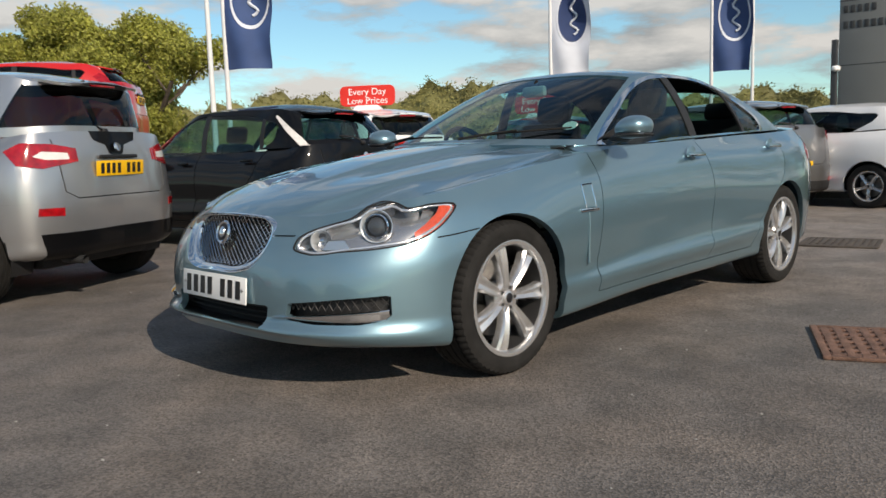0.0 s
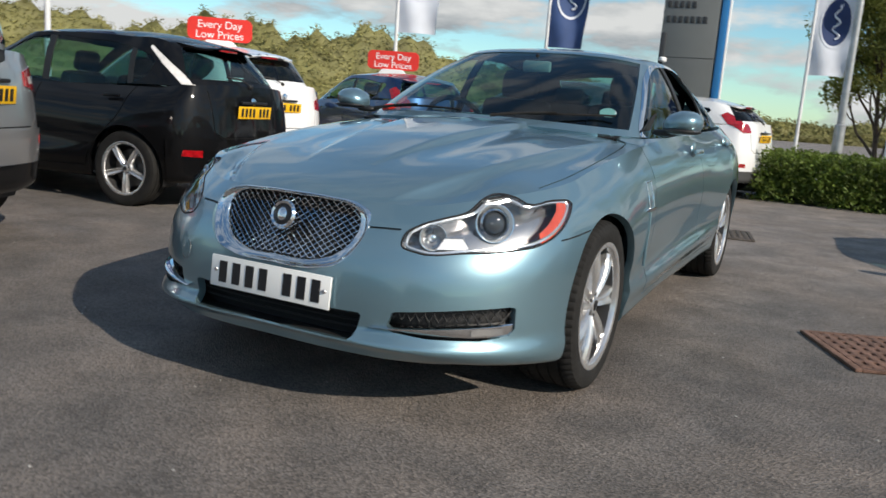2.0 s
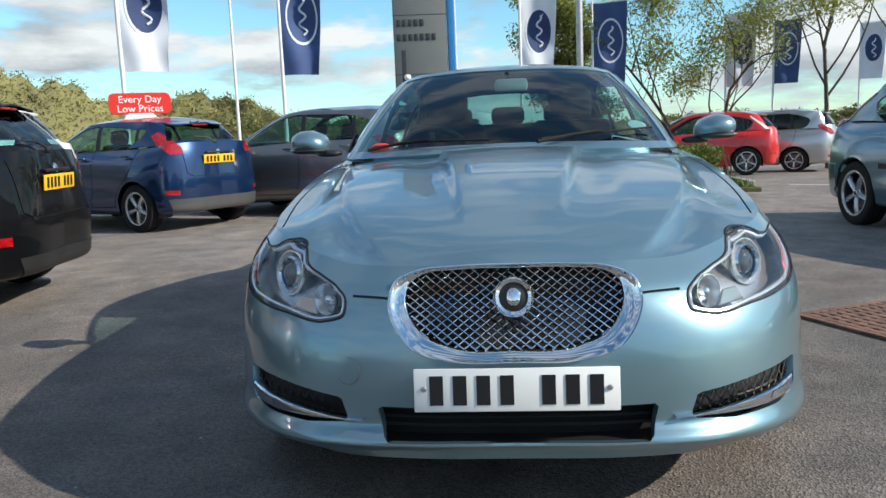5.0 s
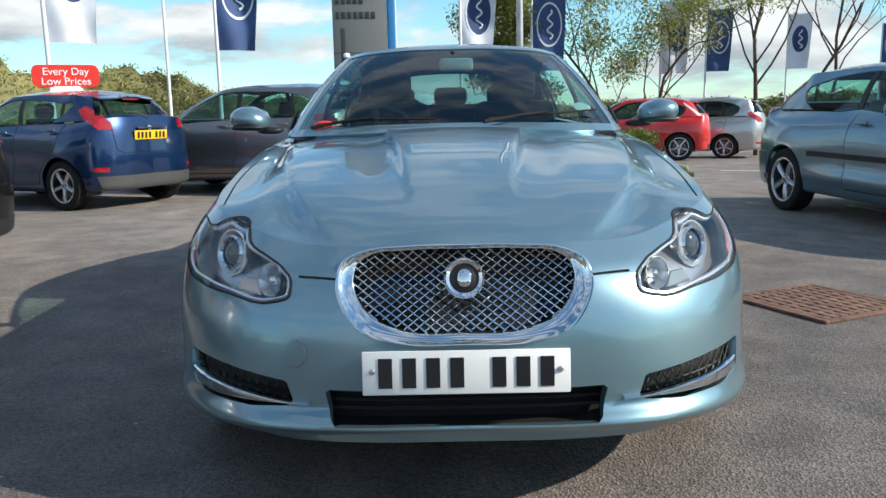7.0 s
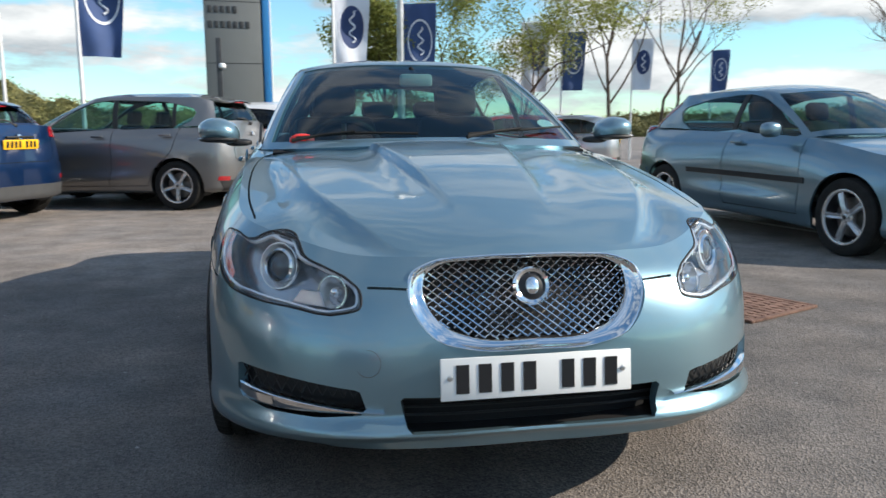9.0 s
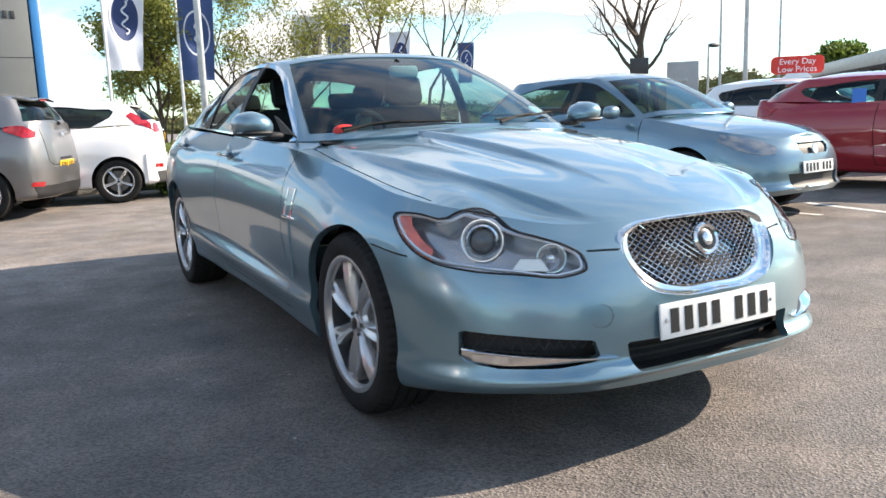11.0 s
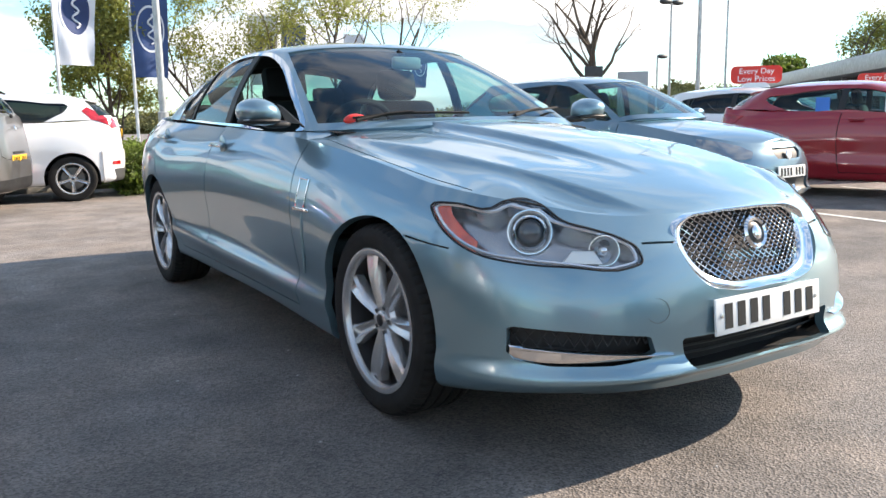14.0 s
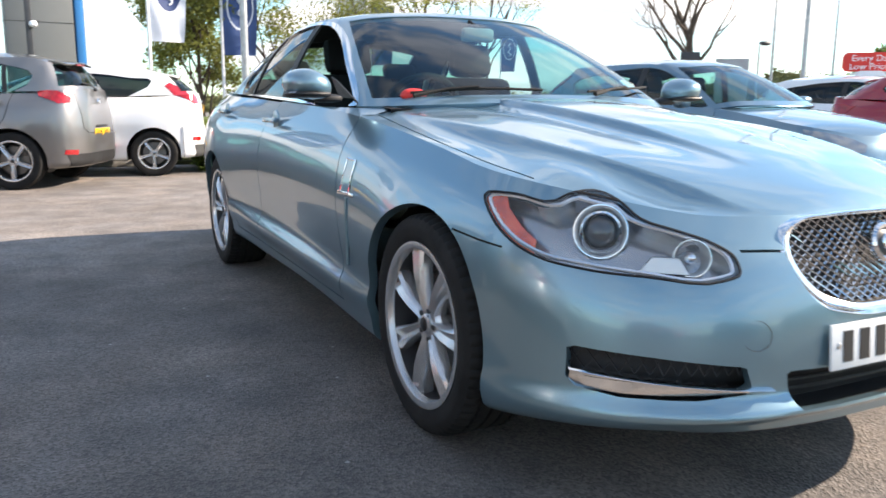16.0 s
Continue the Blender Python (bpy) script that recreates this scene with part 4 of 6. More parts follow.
def hero_grille():
    yg = lambda x, z: -.800 - (.741 - z) * .46 + .27 * x * x
    def even(pts):
        """The outline met by rays at even steps of angle."""
        o, res = half_outline(pts, 10), []
        for k in range(120):
            d = Vector((math.sin(2 * math.pi * k / 120), math.cos(2 * math.pi * k / 120) * .5)).normalized()
            best = 0
            for (x0, z0), (x1, z1) in zip(o, o[1:] + o[:1]):
                ex, ez = x1 - x0, z1 - z0
                det = d.x * -ez + d.y * ex
                if abs(det) > 1e-9:
                    t = (x0 * -ez + (z0 - .62) * ex) / det
                    u = (d.x * (z0 - .62) - d.y * x0) / det
                    if t > 0 and -1e-6 <= u <= 1 + 1e-6:
                        best = max(best, t)
            res.append((d.x * best, .62 + d.y * best))
        return res
    out, inn = even(GRILLE), even(GRILLE_IN)
    ring = lambda w, d: [((1 - w) * a[0] + w * b[0], yg((1 - w) * a[0] + w * b[0], (1 - w) * a[1] + w * b[1]) + d, (1 - w) * a[1] + w * b[1]) for a, b in zip(out, inn)]
    grow = lambda k, d: [(a[0] * (1 + k), yg(a[0], a[1]) + d, (a[1] - .62) * (1 + k) + .62) for a in out]
    g = part("grille", loop_mesh([grow(.010, .012), grow(.011, -.004), grow(.004, -.011), ring(.06, -.013), ring(.16, -.010), ring(.3, -.003), ring(.5, .004), ring(.72, .008), ring(.9, .009), ring(1.0, .012), ring(1.02, .04)]),
             M["chrome"], hero, "chrome-framed mesh grille", sharp=62.0)
    poly = inn
    bm = bmesh.new()
    for sgn in (1, -1):
        d = Vector((math.cos(radians(36)), sgn * math.sin(radians(36))))
        nrm = Vector((-d.y, d.x))
        for k in range(-27, 28):
            run = []
            for s in np.arange(-.40, .401, .010):
                p = Vector((0, .625)) + nrm * (k * .0170) + d * float(s)
                if inside(poly, p.x, p.y):
                    run.append((p.x, yg(p.x, p.y) + .022 + .002 * sgn, p.y))
                elif len(run) > 1:
                    tube(run, .0020, 4, bm, caps=False)
                    run = []
                else:
                    run = []
            if len(run) > 1:
                tube(run, .0020, 4, bm, caps=False)
    part("mesh_screen", bm, M["chrome"], g, "bright woven diamond mesh")
    rows = [[(x * s, yg(x * s, .62 + (z - .62) * s) + .075, .62 + (z - .62) * s) for x, z in inn] for s in (1.03, .6, .05)]
    part("grille_backing", loop_mesh(rows), M["gap"], g)
    badge = part("badge", lathe([(.050, -.004), (.052, .008), (.046, .016), (.038, .012), (.036, .006)], 40), M["chrome"], g, "round chrome badge", m=Matrix.Translation((0, -.846, .660)) @ along((0, -1, .32)))
    part("badge_face", lathe([(0, .014), (.02, .013), (.036, .007)], 32), M["ink"], badge, "dark badge centre")
    part("badge_relief", egg((.013, 0, 0), (.009, .019, .024), 2.2, 12, 8), M["chrome"], badge)


def hero_lamp(s):
    """One headlamp, s = 1 for the car's left side."""
    flip = lambda p: (s * p[0], p[1], p[2])
    lens = hero_lens.copy() if s > 0 else flipped(hero_lens)
    house = shift(lens.copy(), -.062)
    rim(house, -.060)
    lamp = part("headlamp", house, M["bowl"], hero, "clear-glass headlamp with two round units and amber end")
    edge = lens.copy()
    loop = [e for e in edge.edges if e.is_boundary]
    edge.normal_update()
    cen = sum((v.co for v in edge.verts), Vector()) / len(edge.verts)
    seal, chrome_ring = bmesh.new(), bmesh.new()
    for e in loop:
        a, b = e.verts
        for bm2, r, dn in ((seal, .0036, -.001),):
            tube([a.co + a.normal * dn, b.co + b.normal * dn], r, 6, bm2, caps=True)
        ia = a.co + (cen - a.co).normalized() * .016 - a.normal * .006
        ib = b.co + (cen - b.co).normalized() * .016 - b.normal * .006
        tube([ia, ib], .006, 6, chrome_ring, caps=True)
    edge.free()
    part("seal", seal, M["gap"], lamp, "black rubber lamp seal")
    part("bezel", chrome_ring, M["reflector"], lamp, "bright inner bezel")
    part("lens", shift(lens, .0015), M["lens"], lamp)
    for c, fw, R, r in (((.663, -.556, .690), (.62, -.76, .18), .064, .042), ((.520, -.722, .640), (.56, -.81, .15), .043, .0)):
        fwd = Vector(flip(fw)).normalized()
        c = Vector(flip(c))
        m = Matrix.Translation(c) @ along(fwd)
        cup = part("lamp_bowl", lathe([(R * .35, -.055), (R * .62, -.045), (R * .85, -.024), (R * .97, .0), (R * 1.04, .004), (R * 1.06, -.004)], 40), M["reflector"], lamp, "mirror-bright lamp bowl", m=m)
        part("bowl_ring", lathe([(R * 1.0, -.002), (R * 1.01, .004), (R * 1.05, .004), (R * 1.06, -.004)], 40), M["chrome"], cup)
        if r:
            part("projector_ring", lathe([(r * 1.05, -.045), (r * 1.25, -.020), (r * 1.22, .004), (r * 1.08, .010), (r * 1.0, .004)], 36), M["chrome"], cup)
            part("projector_lens", lathe([(0, .012), (r * .5, .009), (r * .85, .0), (r * 1.02, -.014)], 32), M["clearglass"], cup, "dark round projector lens")
            part("projector_back", lathe([(0, -.02), (r * 1.04, -.018)], 24), M["dark"], cup)
        else:
            part("bulb_shield", egg((-.02, 0, .0), (.022, .016, .016), 2.2, 12, 8), M["chrome"], cup)
            part("bowl_centre", lathe([(0, -.055), (R * .36, -.054)], 24), M["bowl"], cup)
    # indicator crescent at the outer end, behind the lens
    src = hero_lens.copy()
    am = lift_off(src, knife(src, INDICATOR, LAMP_AXES[0], Z, lambda c: True))
    src.free()
    am = shift(am, -.012)
    part("indicator", am if s > 0 else flipped(am), M["amber"], lamp, "amber-red indicator lens")
    flap = prism([(-.060, 0), (.060, 0), (.034, .040), (-.030, .040)], .006, .002)
    part("washer_flap", flap, M["satin"], lamp, "silver washer cover", m=Matrix.Translation(flip((.588, -.703, .604))) @ Matrix.Rotation(s * radians(43), 4, "Z") @ Matrix.Rotation(radians(-14), 4, "X"))


INDICATOR = [(.50, .80), (.405, .80), (.385, .742), (.345, .700), (.300, .668), (.31, .60), (.42, .62), (.50, .70)]
M["clearglass"] = mat("projector_glass", (0.05, 0.055, 0.06), 0.03, var=0.05, coat=1.0)
hero_grille()
hero_lamp(1)
hero_lamp(-1)
hero_lens.free()
hero_screen_rows = hero_screen


def screen_pt(x, v):
    """A spot on the windscreen at sideways place x and height share v."""
    col = min(range(30), key=lambda i: abs(hero_screen_rows[i][int(v * 16)][0] - abs(x)))
    p = hero_screen_rows[col][int(v * 16)]
    q = hero_screen_rows[col][min(16, int(v * 16) + 1)]
    f = v * 16 - int(v * 16)
    return Vector((x, p[1] * (1 - f) + q[1] * f, p[2] * (1 - f) + q[2] * f))


plate = number_plate(hero, pose(0, -.917, .437, -5), M["wplate"])
for x in (-.235, .235):
    part("plate_screw", lathe([(0, .007), (.006, .006), (.008, .003)], 12), M["satin"], plate, m=Matrix.Translation((x, -.002, .004)) @ along((0, -1, 0)))

# lower intake, fog recesses, chrome blades
backing = grid_mesh([[(x, front_y(abs(x)) + .09, z) for z in (.245, .30, .345, .43)] for x in np.linspace(-.43, .43, 19)], flip=True)
intake = part("lower_intake", backing, M["gap"], hero, "black lower air intake")
for z in (.322, .345, .368):
    part("intake_bar", tube([(x, front_y(abs(x)) + .055, z) for x in np.linspace(-.38, .38, 17)], .004, 6), M["dark"], intake)
for s in (1, -1):
    back_rows = [[(s * x, front_y(x) + .075, z) for z in (.275, .34, .38, .46)] for x in np.linspace(.39, .83, 14)]
    rec = part("fog_lamp_recess", grid_mesh(back_rows, flip=s > 0), M["dark"], hero, "black fog lamp recess")
    bm = bmesh.new()
    for k in range(13):
        x0 = .45 + k * .027
        for dx in (.030, -.030):
            tube([(s * x0, front_y(x0) + .045, .372), (s * min(.79, max(.43, x0 + dx)), front_y(min(.79, max(.43, x0 + dx))) + .045, .430)], .0022, 4, bm)
    part("recess_mesh", bm, M["dark"], rec)
    xs = np.linspace(.402, .782, 22)
    rows = []
    for x in xs:
        t = (x - .402) / .380
        top, low = .350 + .022 * t, .345 - .018 * min(1, t * 1.3) ** .9
        y = front_y(x) - .005 + .016 * t
        rows.append([(s * x, y + .045, top + .004), (s * x, y + .002, top + .001), (s * x, y - .006, top - .003), (s * x, y - .004, (top + low) / 2), (s * x, y + .006, low + .002), (s * x, y + .03, low - .002)])
    bl = grid_mesh(rows)
    bmesh.ops.recalc_face_normals(bl, faces=bl.faces[:])
    blade = part("chrome_blade", bl, M["chrome"], rec, "polished chrome blade")
    x0, x1 = .69, .762
    lampbm = grid_mesh([[(s * x, front_y(x) - .010 + .016 * (x - .402) / .380, z) for z in (.338, .348, .361)] for x in np.linspace(x0, x1, 6)])
    bmesh.ops.recalc_face_normals(lampbm, faces=lampbm.faces[:])
    part("fog_lamp", shift(lampbm, .0015), M["chrome"], rec, "small clear fog lamp")
    # towing-eye cover ring on the bumper of the right side only
    if s < 0:
        ringc = Vector((-.440, -.8600, .475))
        nd = Vector((-.40, -.90, .17)).normalized()
        part("tow_eye_cover", lathe([(.0345, .0), (.0348, .0016), (.0356, .0016), (.0359, .0)], 36), M["bumpgrey"], hero, m=Matrix.Translation(ringc) @ along(nd))

    # door mirror
    mir_top = egg((s * .955, .785, 1.040), (.092, .112, .057), 2.3, 24, 16)
    for v in mir_top.verts:
        if s * v.co.x < .95:
            v.co.z -= (.95 - s * v.co.x) * .22
        if v.co.y > .80:
            v.co.y = .80 + (v.co.y - .80) * .35
    mi = part("door_mirror", mir_top, M["hero"], hero, "body-coloured door mirror with a dark foot", m=Matrix.Translation((-s * .012, .14, .03)))
    part("mirror_foot", egg((s * .870, .790, .985), (.060, .045, .017), 2.6, 16, 10), M["dark"], mi)
    part("mirror_band", egg((s * .955, .770, 1.000), (.086, .100, .015), 2.6, 20, 10), M["dark"], mi)
    part("repeater_lamp", egg((s * .985, .716, 1.004), (.060, .018, .006), 2.4, 14, 8), M["satin"], mi, "slim pale indicator strip")
    part("mirror_glass", egg((s * .955, .812, 1.040), (.078, .006, .045), 3.0, 20, 10), M["chrome"], mi, "mirror glass")
    part("mirror_sail", prism([(.0, .985), (.16, .99), (.26, 1.075), (.20, 1.06)], .008), M["dark"], mi, m=Matrix.Translation((s * .772 if s > 0 else s * .772, .74, 0)) @ Matrix.Rotation(radians(90), 4, "Z"))

    # wing vent
    sx = curve1([(.40, .921), (.55, .923), (.62, .926), (.70, .921), (.76, .906), (.82, .888)])
    v = part("wing_vent", grid_mesh([[(s * (sx(z) + .002), y, z) for z in np.linspace(.692, .800, 6)] for y in (.520, .545, .575, .600)], flip=s < 0), M["hero"], hero, "chrome-framed wing vent")
    for y in (.520, .602):
        part("vent_strip", tube([(s * (sx(z) + .003), y, z) for z in np.linspace(.690, .803, 7)], .0030, 8), M["chrome"], v)
    part("vent_top", tube([(s * (sx(.803) + .004), y, .803 + (.6 - y) * -.05) for y in (.520, .56, .602)], .0042, 8), M["chrome"], v)
    part("vent_bar", box(s * (sx(.68) + .003), .548, .682, .012, .15, .016, .004), M["chrome"], v)
    for y in (.545,):
        part("vent_groove", tube([(s * (sx(z) + .001), y, z) for z in np.linspace(.425, .670, 8)], .007, 8), M["hero"], v)

# cowl corners between bonnet, door and windscreen post; tray under the nose
top = curve1([(.70, .655), (.76, .70), (.82, .745), (1.15, .775), (1.9, .765)])
top_z = curve1([(.70, .984), (.82, .981), (1.15, .981), (1.9, 1.006)])
low_x = curve1([(.70, .807), (1.15, .799), (1.9, .784)])
low_z = curve1([(.70, .938), (.82, .951), (1.15, .972), (1.9, .996)])
for s in (1, -1):
    rows = [[(s * (top(y) * (1 - w) + low_x(y) * w), y, top_z(y) * (1 - w) + low_z(y) * w) for w in np.linspace(0, 1, 5)] for y in np.linspace(.70, 1.88, 22)]
    cp = grid_mesh(rows, flip=s < 0)
    bmesh.ops.recalc_face_normals(cp, faces=cp.faces[:])
    part("cowl_panel", cp, M["hero"], hero)
tray = grid_mesh([[(x, front_y(abs(x)) * (1 - w) + -.30 * w + .010 * (1 - w), .286) for w in np.linspace(0, 1, 4)] for x in np.linspace(-.80, .80, 21)])
part("splash_tray", rim(tray, .01), M["dark"], hero)

# wipers, tax disc, dash tag
for pts in (((-.60, .07), (-.35, .085), (-.08, .07)), ((.14, .065), (.40, .11), (.64, .16))):
    g = spline([screen_pt(*p) + Vector((0, -.016, .014)) for p in pts])
    path = [Vector(g(i / 4)) for i in range(9)]
    w = part("wiper", tube(path, .0055, 6), M["rubber"], hero, "black wiper")
    pivot = path[0] + Vector((-.02, -.075, -.012))
    arm = [path[4] + Vector((0, -.006, .008)), path[2] + Vector((0, -.022, .004)), pivot]
    part("wiper_arm", tube(arm, [.005, .006, .009], 6), M["rubber"], w)
disc_at = screen_pt(.585, .235) + Vector((0, .012, -.010))
part("tax_disc", lathe([(0, .001), (.040, .001), (.041, -.001)], 32), M["paper"], hero, "round white paper disc behind the screen", m=Matrix.Translation(disc_at) @ along((.15, -.5, .85)))
part("dash_tag", egg((-.575, .735, 1.025), (.055, .030, .030), 2.2, 16, 10), M["signred"], hero, "red dealer tag on the dashboard")


# ---------------------------------------------------------------- the other cars
def hatch(name, label, colour, S, group="cars on display"):
    """A hatchback, estate or off-roader drawn from a table of sizes S; nose towards -y, front axle on y = 0."""
    car = thing(name, label, "car", group=group)
    W, wb, fo, ro, H = S["w"], S["wb"], S["fo"], S["ro"], S["h"]
    zc, zt = S["cowl"], S["tail"]
    R, r = S.get("R", 0.315), S.get("r", 0.215)
    low = S.get("low", 0.0)
    tail_y = wb + ro
    paintm = M[colour]

    def warp(p):
        x, y, z = p
        y2 = y * fo / .91 if y < 0 else y * wb / 2.909 if y < 2.909 else wb + (y - 2.909) * ro / 1.21
        t = min(1, max(0, y / 2.909))
        k = (zc - .22) / (.955 - .22) * (1 - t) + (zt - .22) / (1.05 - .22) * t
        lift = S.get("sill", .22) - .22
        sq = 1.0
        if y > 3.6:
            sq = S.get("boxy", 1.05)
        return (x * W / .935 * (1 + (sq - 1) * (0 < abs(x) < .75)), y2, .22 + lift + (z - .22) * (k - lift / .8) if z > .22 else z + lift)

    levels = [[warp(p) for p in l] for l in HERO_LEVELS]
    tub = grid_mesh(wrap(levels, 5, 3), flip=True)
    edge = levels[0]
    side = lambda c: c.x > 0.4 * W
    hz = curve1([(-fo, edge[0][2]), (-fo * .6, edge[0][2] + .10), (0, zc - .045), (.5, zc + .015), (1.2, zc + .03)])
    grid_mesh(lid(edge, hz, 0.0, 7.3, 5, 10, power=2.0), tub)
    bmesh.ops.remove_doubles(tub, verts=tub.verts[:], dist=5e-4)
    for y in (0.0, wb):
        bmesh.ops.delete(tub, geom=knife(tub, arch_poly(y, R, R + .045), Y, Z, side), context="FACES")
    za, zb = edge[7][2], edge[12][2]

    # tail lamps: the corner is seen aslant
    qa = (0.76, -0.65, 0.0)
    qc = Vector((W * .86, tail_y - .14, 0)).dot(Vector(qa))
    rz, bump_z = S.get("refl", .42), S.get("bumper", .60)
    rq = S.get("reflq", .0)
    glow = [([(rq - .14, rz - .030), (rq - .14, rz + .028), (rq + .02, rz + .030), (rq + .03, rz - .022)], "redlens")]
    for poly, mk in S["lamps"] + glow:
        pl = [(qc + q, z) for q, z in poly]
        lf = knife(tub, pl, qa, Z, lambda c: c.y > wb + .1 and c.x > 0.2)
        if lf:
            lens = lift_off(tub, lf)
            both("tail_lamp", rim(shift(lens, .016 if max(z for _, z in poly) < bump_z else .007), .016), M[mk], car, "red tail lamp" if mk == "redlens" else "clear lamp lens")
    ins = knife(tub, [(-.02, S.get("ins0", .30)), (S.get("insw", .62) * W, S.get("ins0", .30)), (S.get("insw", .62) * W + .05, S.get("ins1", .46)), (-.02, S.get("ins1", .46))], X, Z, lambda c: c.y > wb + .2)
    ig = lift_off(tub, ins)
    if ig.faces:
        part("bumper_insert", mirrored(rim(shift(ig, .018), .018, lambda c: c.x > 1e-3)), M[S.get("insmat", "dark")], car, "lower bumper insert")
    # stepped rear bumper
    bg = lift_off(tub, knife(tub, [(-.05, .0), (1.3, .0), (1.3, bump_z), (.5, bump_z + .015), (-.05, bump_z + .015)], X, Z, lambda c: c.y > wb + R + .07))
    if bg.faces:
        part("rear_bumper", mirrored(rim(shift(bg, .013), .02, lambda c: c.x > 1e-3)), paintm, car)
    # head lamps
    hl = [(q * W / .935 + (.02 if fo < .85 else 0), .22 + (z - .22) * (zc - .22) / .735) for q, z in ((-.10, .60), (-.12, .66), (.0, .71), (.2, .755), (.38, .775), (.40, .72), (.25, .64), (.05, .59))]
    lf = knife(tub, hl, (0.76, 0.65, 0.0), Z, lambda c: c.y < -0.1 and c.x > 0.25)
    lens = lift_off(tub, lf)
    both("headlamp", rim(shift(lens, .004), .012), M["headlens"], car, "clear headlamp")
    # nose openings
    zf = lambda z: .22 + (z - .22) * (zc - .22) / .735
    for nm, poly in (("grille", [(-.01, zf(.69)), (.24, zf(.69)), (.26, zf(.65)), (.2, zf(.59)), (-.01, zf(.585))]), ("lower_intake", [(-.01, zf(.42)), (.42, zf(.42)), (.38, zf(.30)), (-.01, zf(.29))])):
        of = knife(tub, poly, X, Z, lambda c: c.y < -.1)
        og = lift_off(tub, of)
        if og.faces:
            part(nm, mirrored(shift(og, -.02)), M["dark"], car, "black " + nm.replace("_", " "))
    if S.get("clad"):
        cl = knife(tub, [(-fo, .1), (tail_y + .1, .1), (tail_y + .1, S["clad"]), (-fo, S["clad"])], Y, Z, side)
        cg = lift_off(tub, cl)
        both("sill_cladding", rim(shift(cg, .008), .014), M["dark"], car, "dark lower cladding")
    # shut lines
    d0, d1, d2 = .55 * wb / 2.6, S.get("door", 1.62), S.get("door2", wb - .12)
    seams = [[(d0, za), (d0 - .04, .6), (d0 - .02, .30)], [(d1, zb), (d1 + .02, .6), (d1 - .03, .30)], [(d0 - .02, .30), (d1 - .03, .31)]]
    if d2:
        seams += [[(d2 + .14, zb), (d2 + .08, .80), (d2 - .22, .50), (d2 - .30, .32)], [(d1 - .03, .31), (d2 - .30, .32)]]
    if S.get("strip"):
        sg = knife(tub, ribbon([(.45, S["strip"]), (wb - .45, S["strip"] + .02)], .05), Y, Z, side)
        st = lift_off(tub, sg, drop=False)
        both("rubbing_strip", rim(shift(st, .010), .012), M["dark"], car, "black side rubbing strip")
    for path in seams:
        sm = lift_off(tub, knife(tub, ribbon(smooth_path(path, 4), .009), Y, Z, side))
        if sm.faces:
            both("shut_line", shift(sm, -.008), M["gap"], car)
    sm = lift_off(tub, knife(tub, ribbon([(-.05, max(S.get("gate", .55), bump_z + .03)), (.5 * W, max(S.get("gate", .55), bump_z + .03)), (.60 * W, max(S.get("gate", .55), bump_z + .03) + .05), (.63 * W, zt - .02)], .009), X, Z, lambda c: c.y > wb + .25))
    if sm.faces:
        part("tailgate_line", mirrored(shift(sm, -.008), False), M["gap"], car)
    if S.get("vee"):
        vg = lift_off(tub, knife(tub, [(-.02, zt + .1), (.27, zt + .1), (.22, zt - .025), (.10, zt - .06), (.075, S["vee"] + .01), (.055, S["vee"]), (-.02, S["vee"])], X, Z, lambda c: c.y > wb + .2))
        if vg.faces:
            part("tailgate_panel", mirrored(rim(shift(vg, .004), .010, lambda c: c.x > 1e-3)), M["black"], car, "gloss black panel below the rear glass")
    rim(tub, .025, lambda c: c.x > 1e-3)
    part("body_shell", mirrored(tub), paintm, car)

    # greenhouse
    y0, y1, y2, y3 = S["ws"], S["hd"], S["rr"], tail_y - S.get("rb", .10)
    zs = lambda y: za + (zb - za) * (y - .3) / (wb - .3)
    bx, rx = .83 * W, S.get("rx", .645) * W
    hr = H - .045
    base = [(0, y0, zc + .02), (.42 * W, y0 + .04, zc + .02), (.70 * W, y0 + .16, zc + .01), (bx * .97, y0 + .36, zs(y0 + .36)), (bx, y0 + .75, zs(y0 + .75)), (bx, wb * .6, zs(wb * .6)),
            (bx * .985, wb * .82, zs(wb * .82)), (bx * .965, wb + .08, zs(wb + .05)), (bx * .92, y3 - .30, zb + .005), (bx * .66, y3 - .05, zt + .01), (0, y3, zt + .015)]
    yr = np.linspace(y1 + .16, y2 - .06, 5)
    roof = [(0, y1, hr - .01), (.30 * W, y1 + .02, hr - .018), (.52 * W, y1 + .07, hr - .035)] + [(rx * k, float(y), hr - d) for y, k, d in zip(yr, (.97, 1.0, 1.0, .985, .96), (.035, .02, .018, .03, .05))]
    roof += [(rx * .90, y2 + .0, hr - .075), (rx * .62, y2 + .05, hr - .065), (0, y2 + .07, hr - .06)]
    wall, rf = dome(base, roof, curve1([(y1, hr - .01), (y1 + .3, H - .012), ((y1 + y2) / 2, H), (y2 - .3, H - .02), (y2 + .07, hr - .06)]), 5, 12, .022, roofn=6)
    green = grid_mesh(wall)
    green.faces.ensure_lookup_table()
    cell = lambda i, j: green.faces[i * 12 + j]
    nu = len(wall) - 1
    screen = [cell(i, j) for i in range(0, 13) for j in range(1, 11)]
    rear = [cell(i, j) for i in range(S.get("rwi", 42), nu) for j in range(S.get("rw0", 2), 11)]
    grid_mesh(rf, green)
    wind, rearw = lift_off(green, screen), lift_off(green, rear)
    bmesh.ops.remove_doubles(green, verts=green.verts[:], dist=5e-4)
    ya, yc = y0 + .40, S.get("dlo1", wb + .20)
    zr = hr - .085
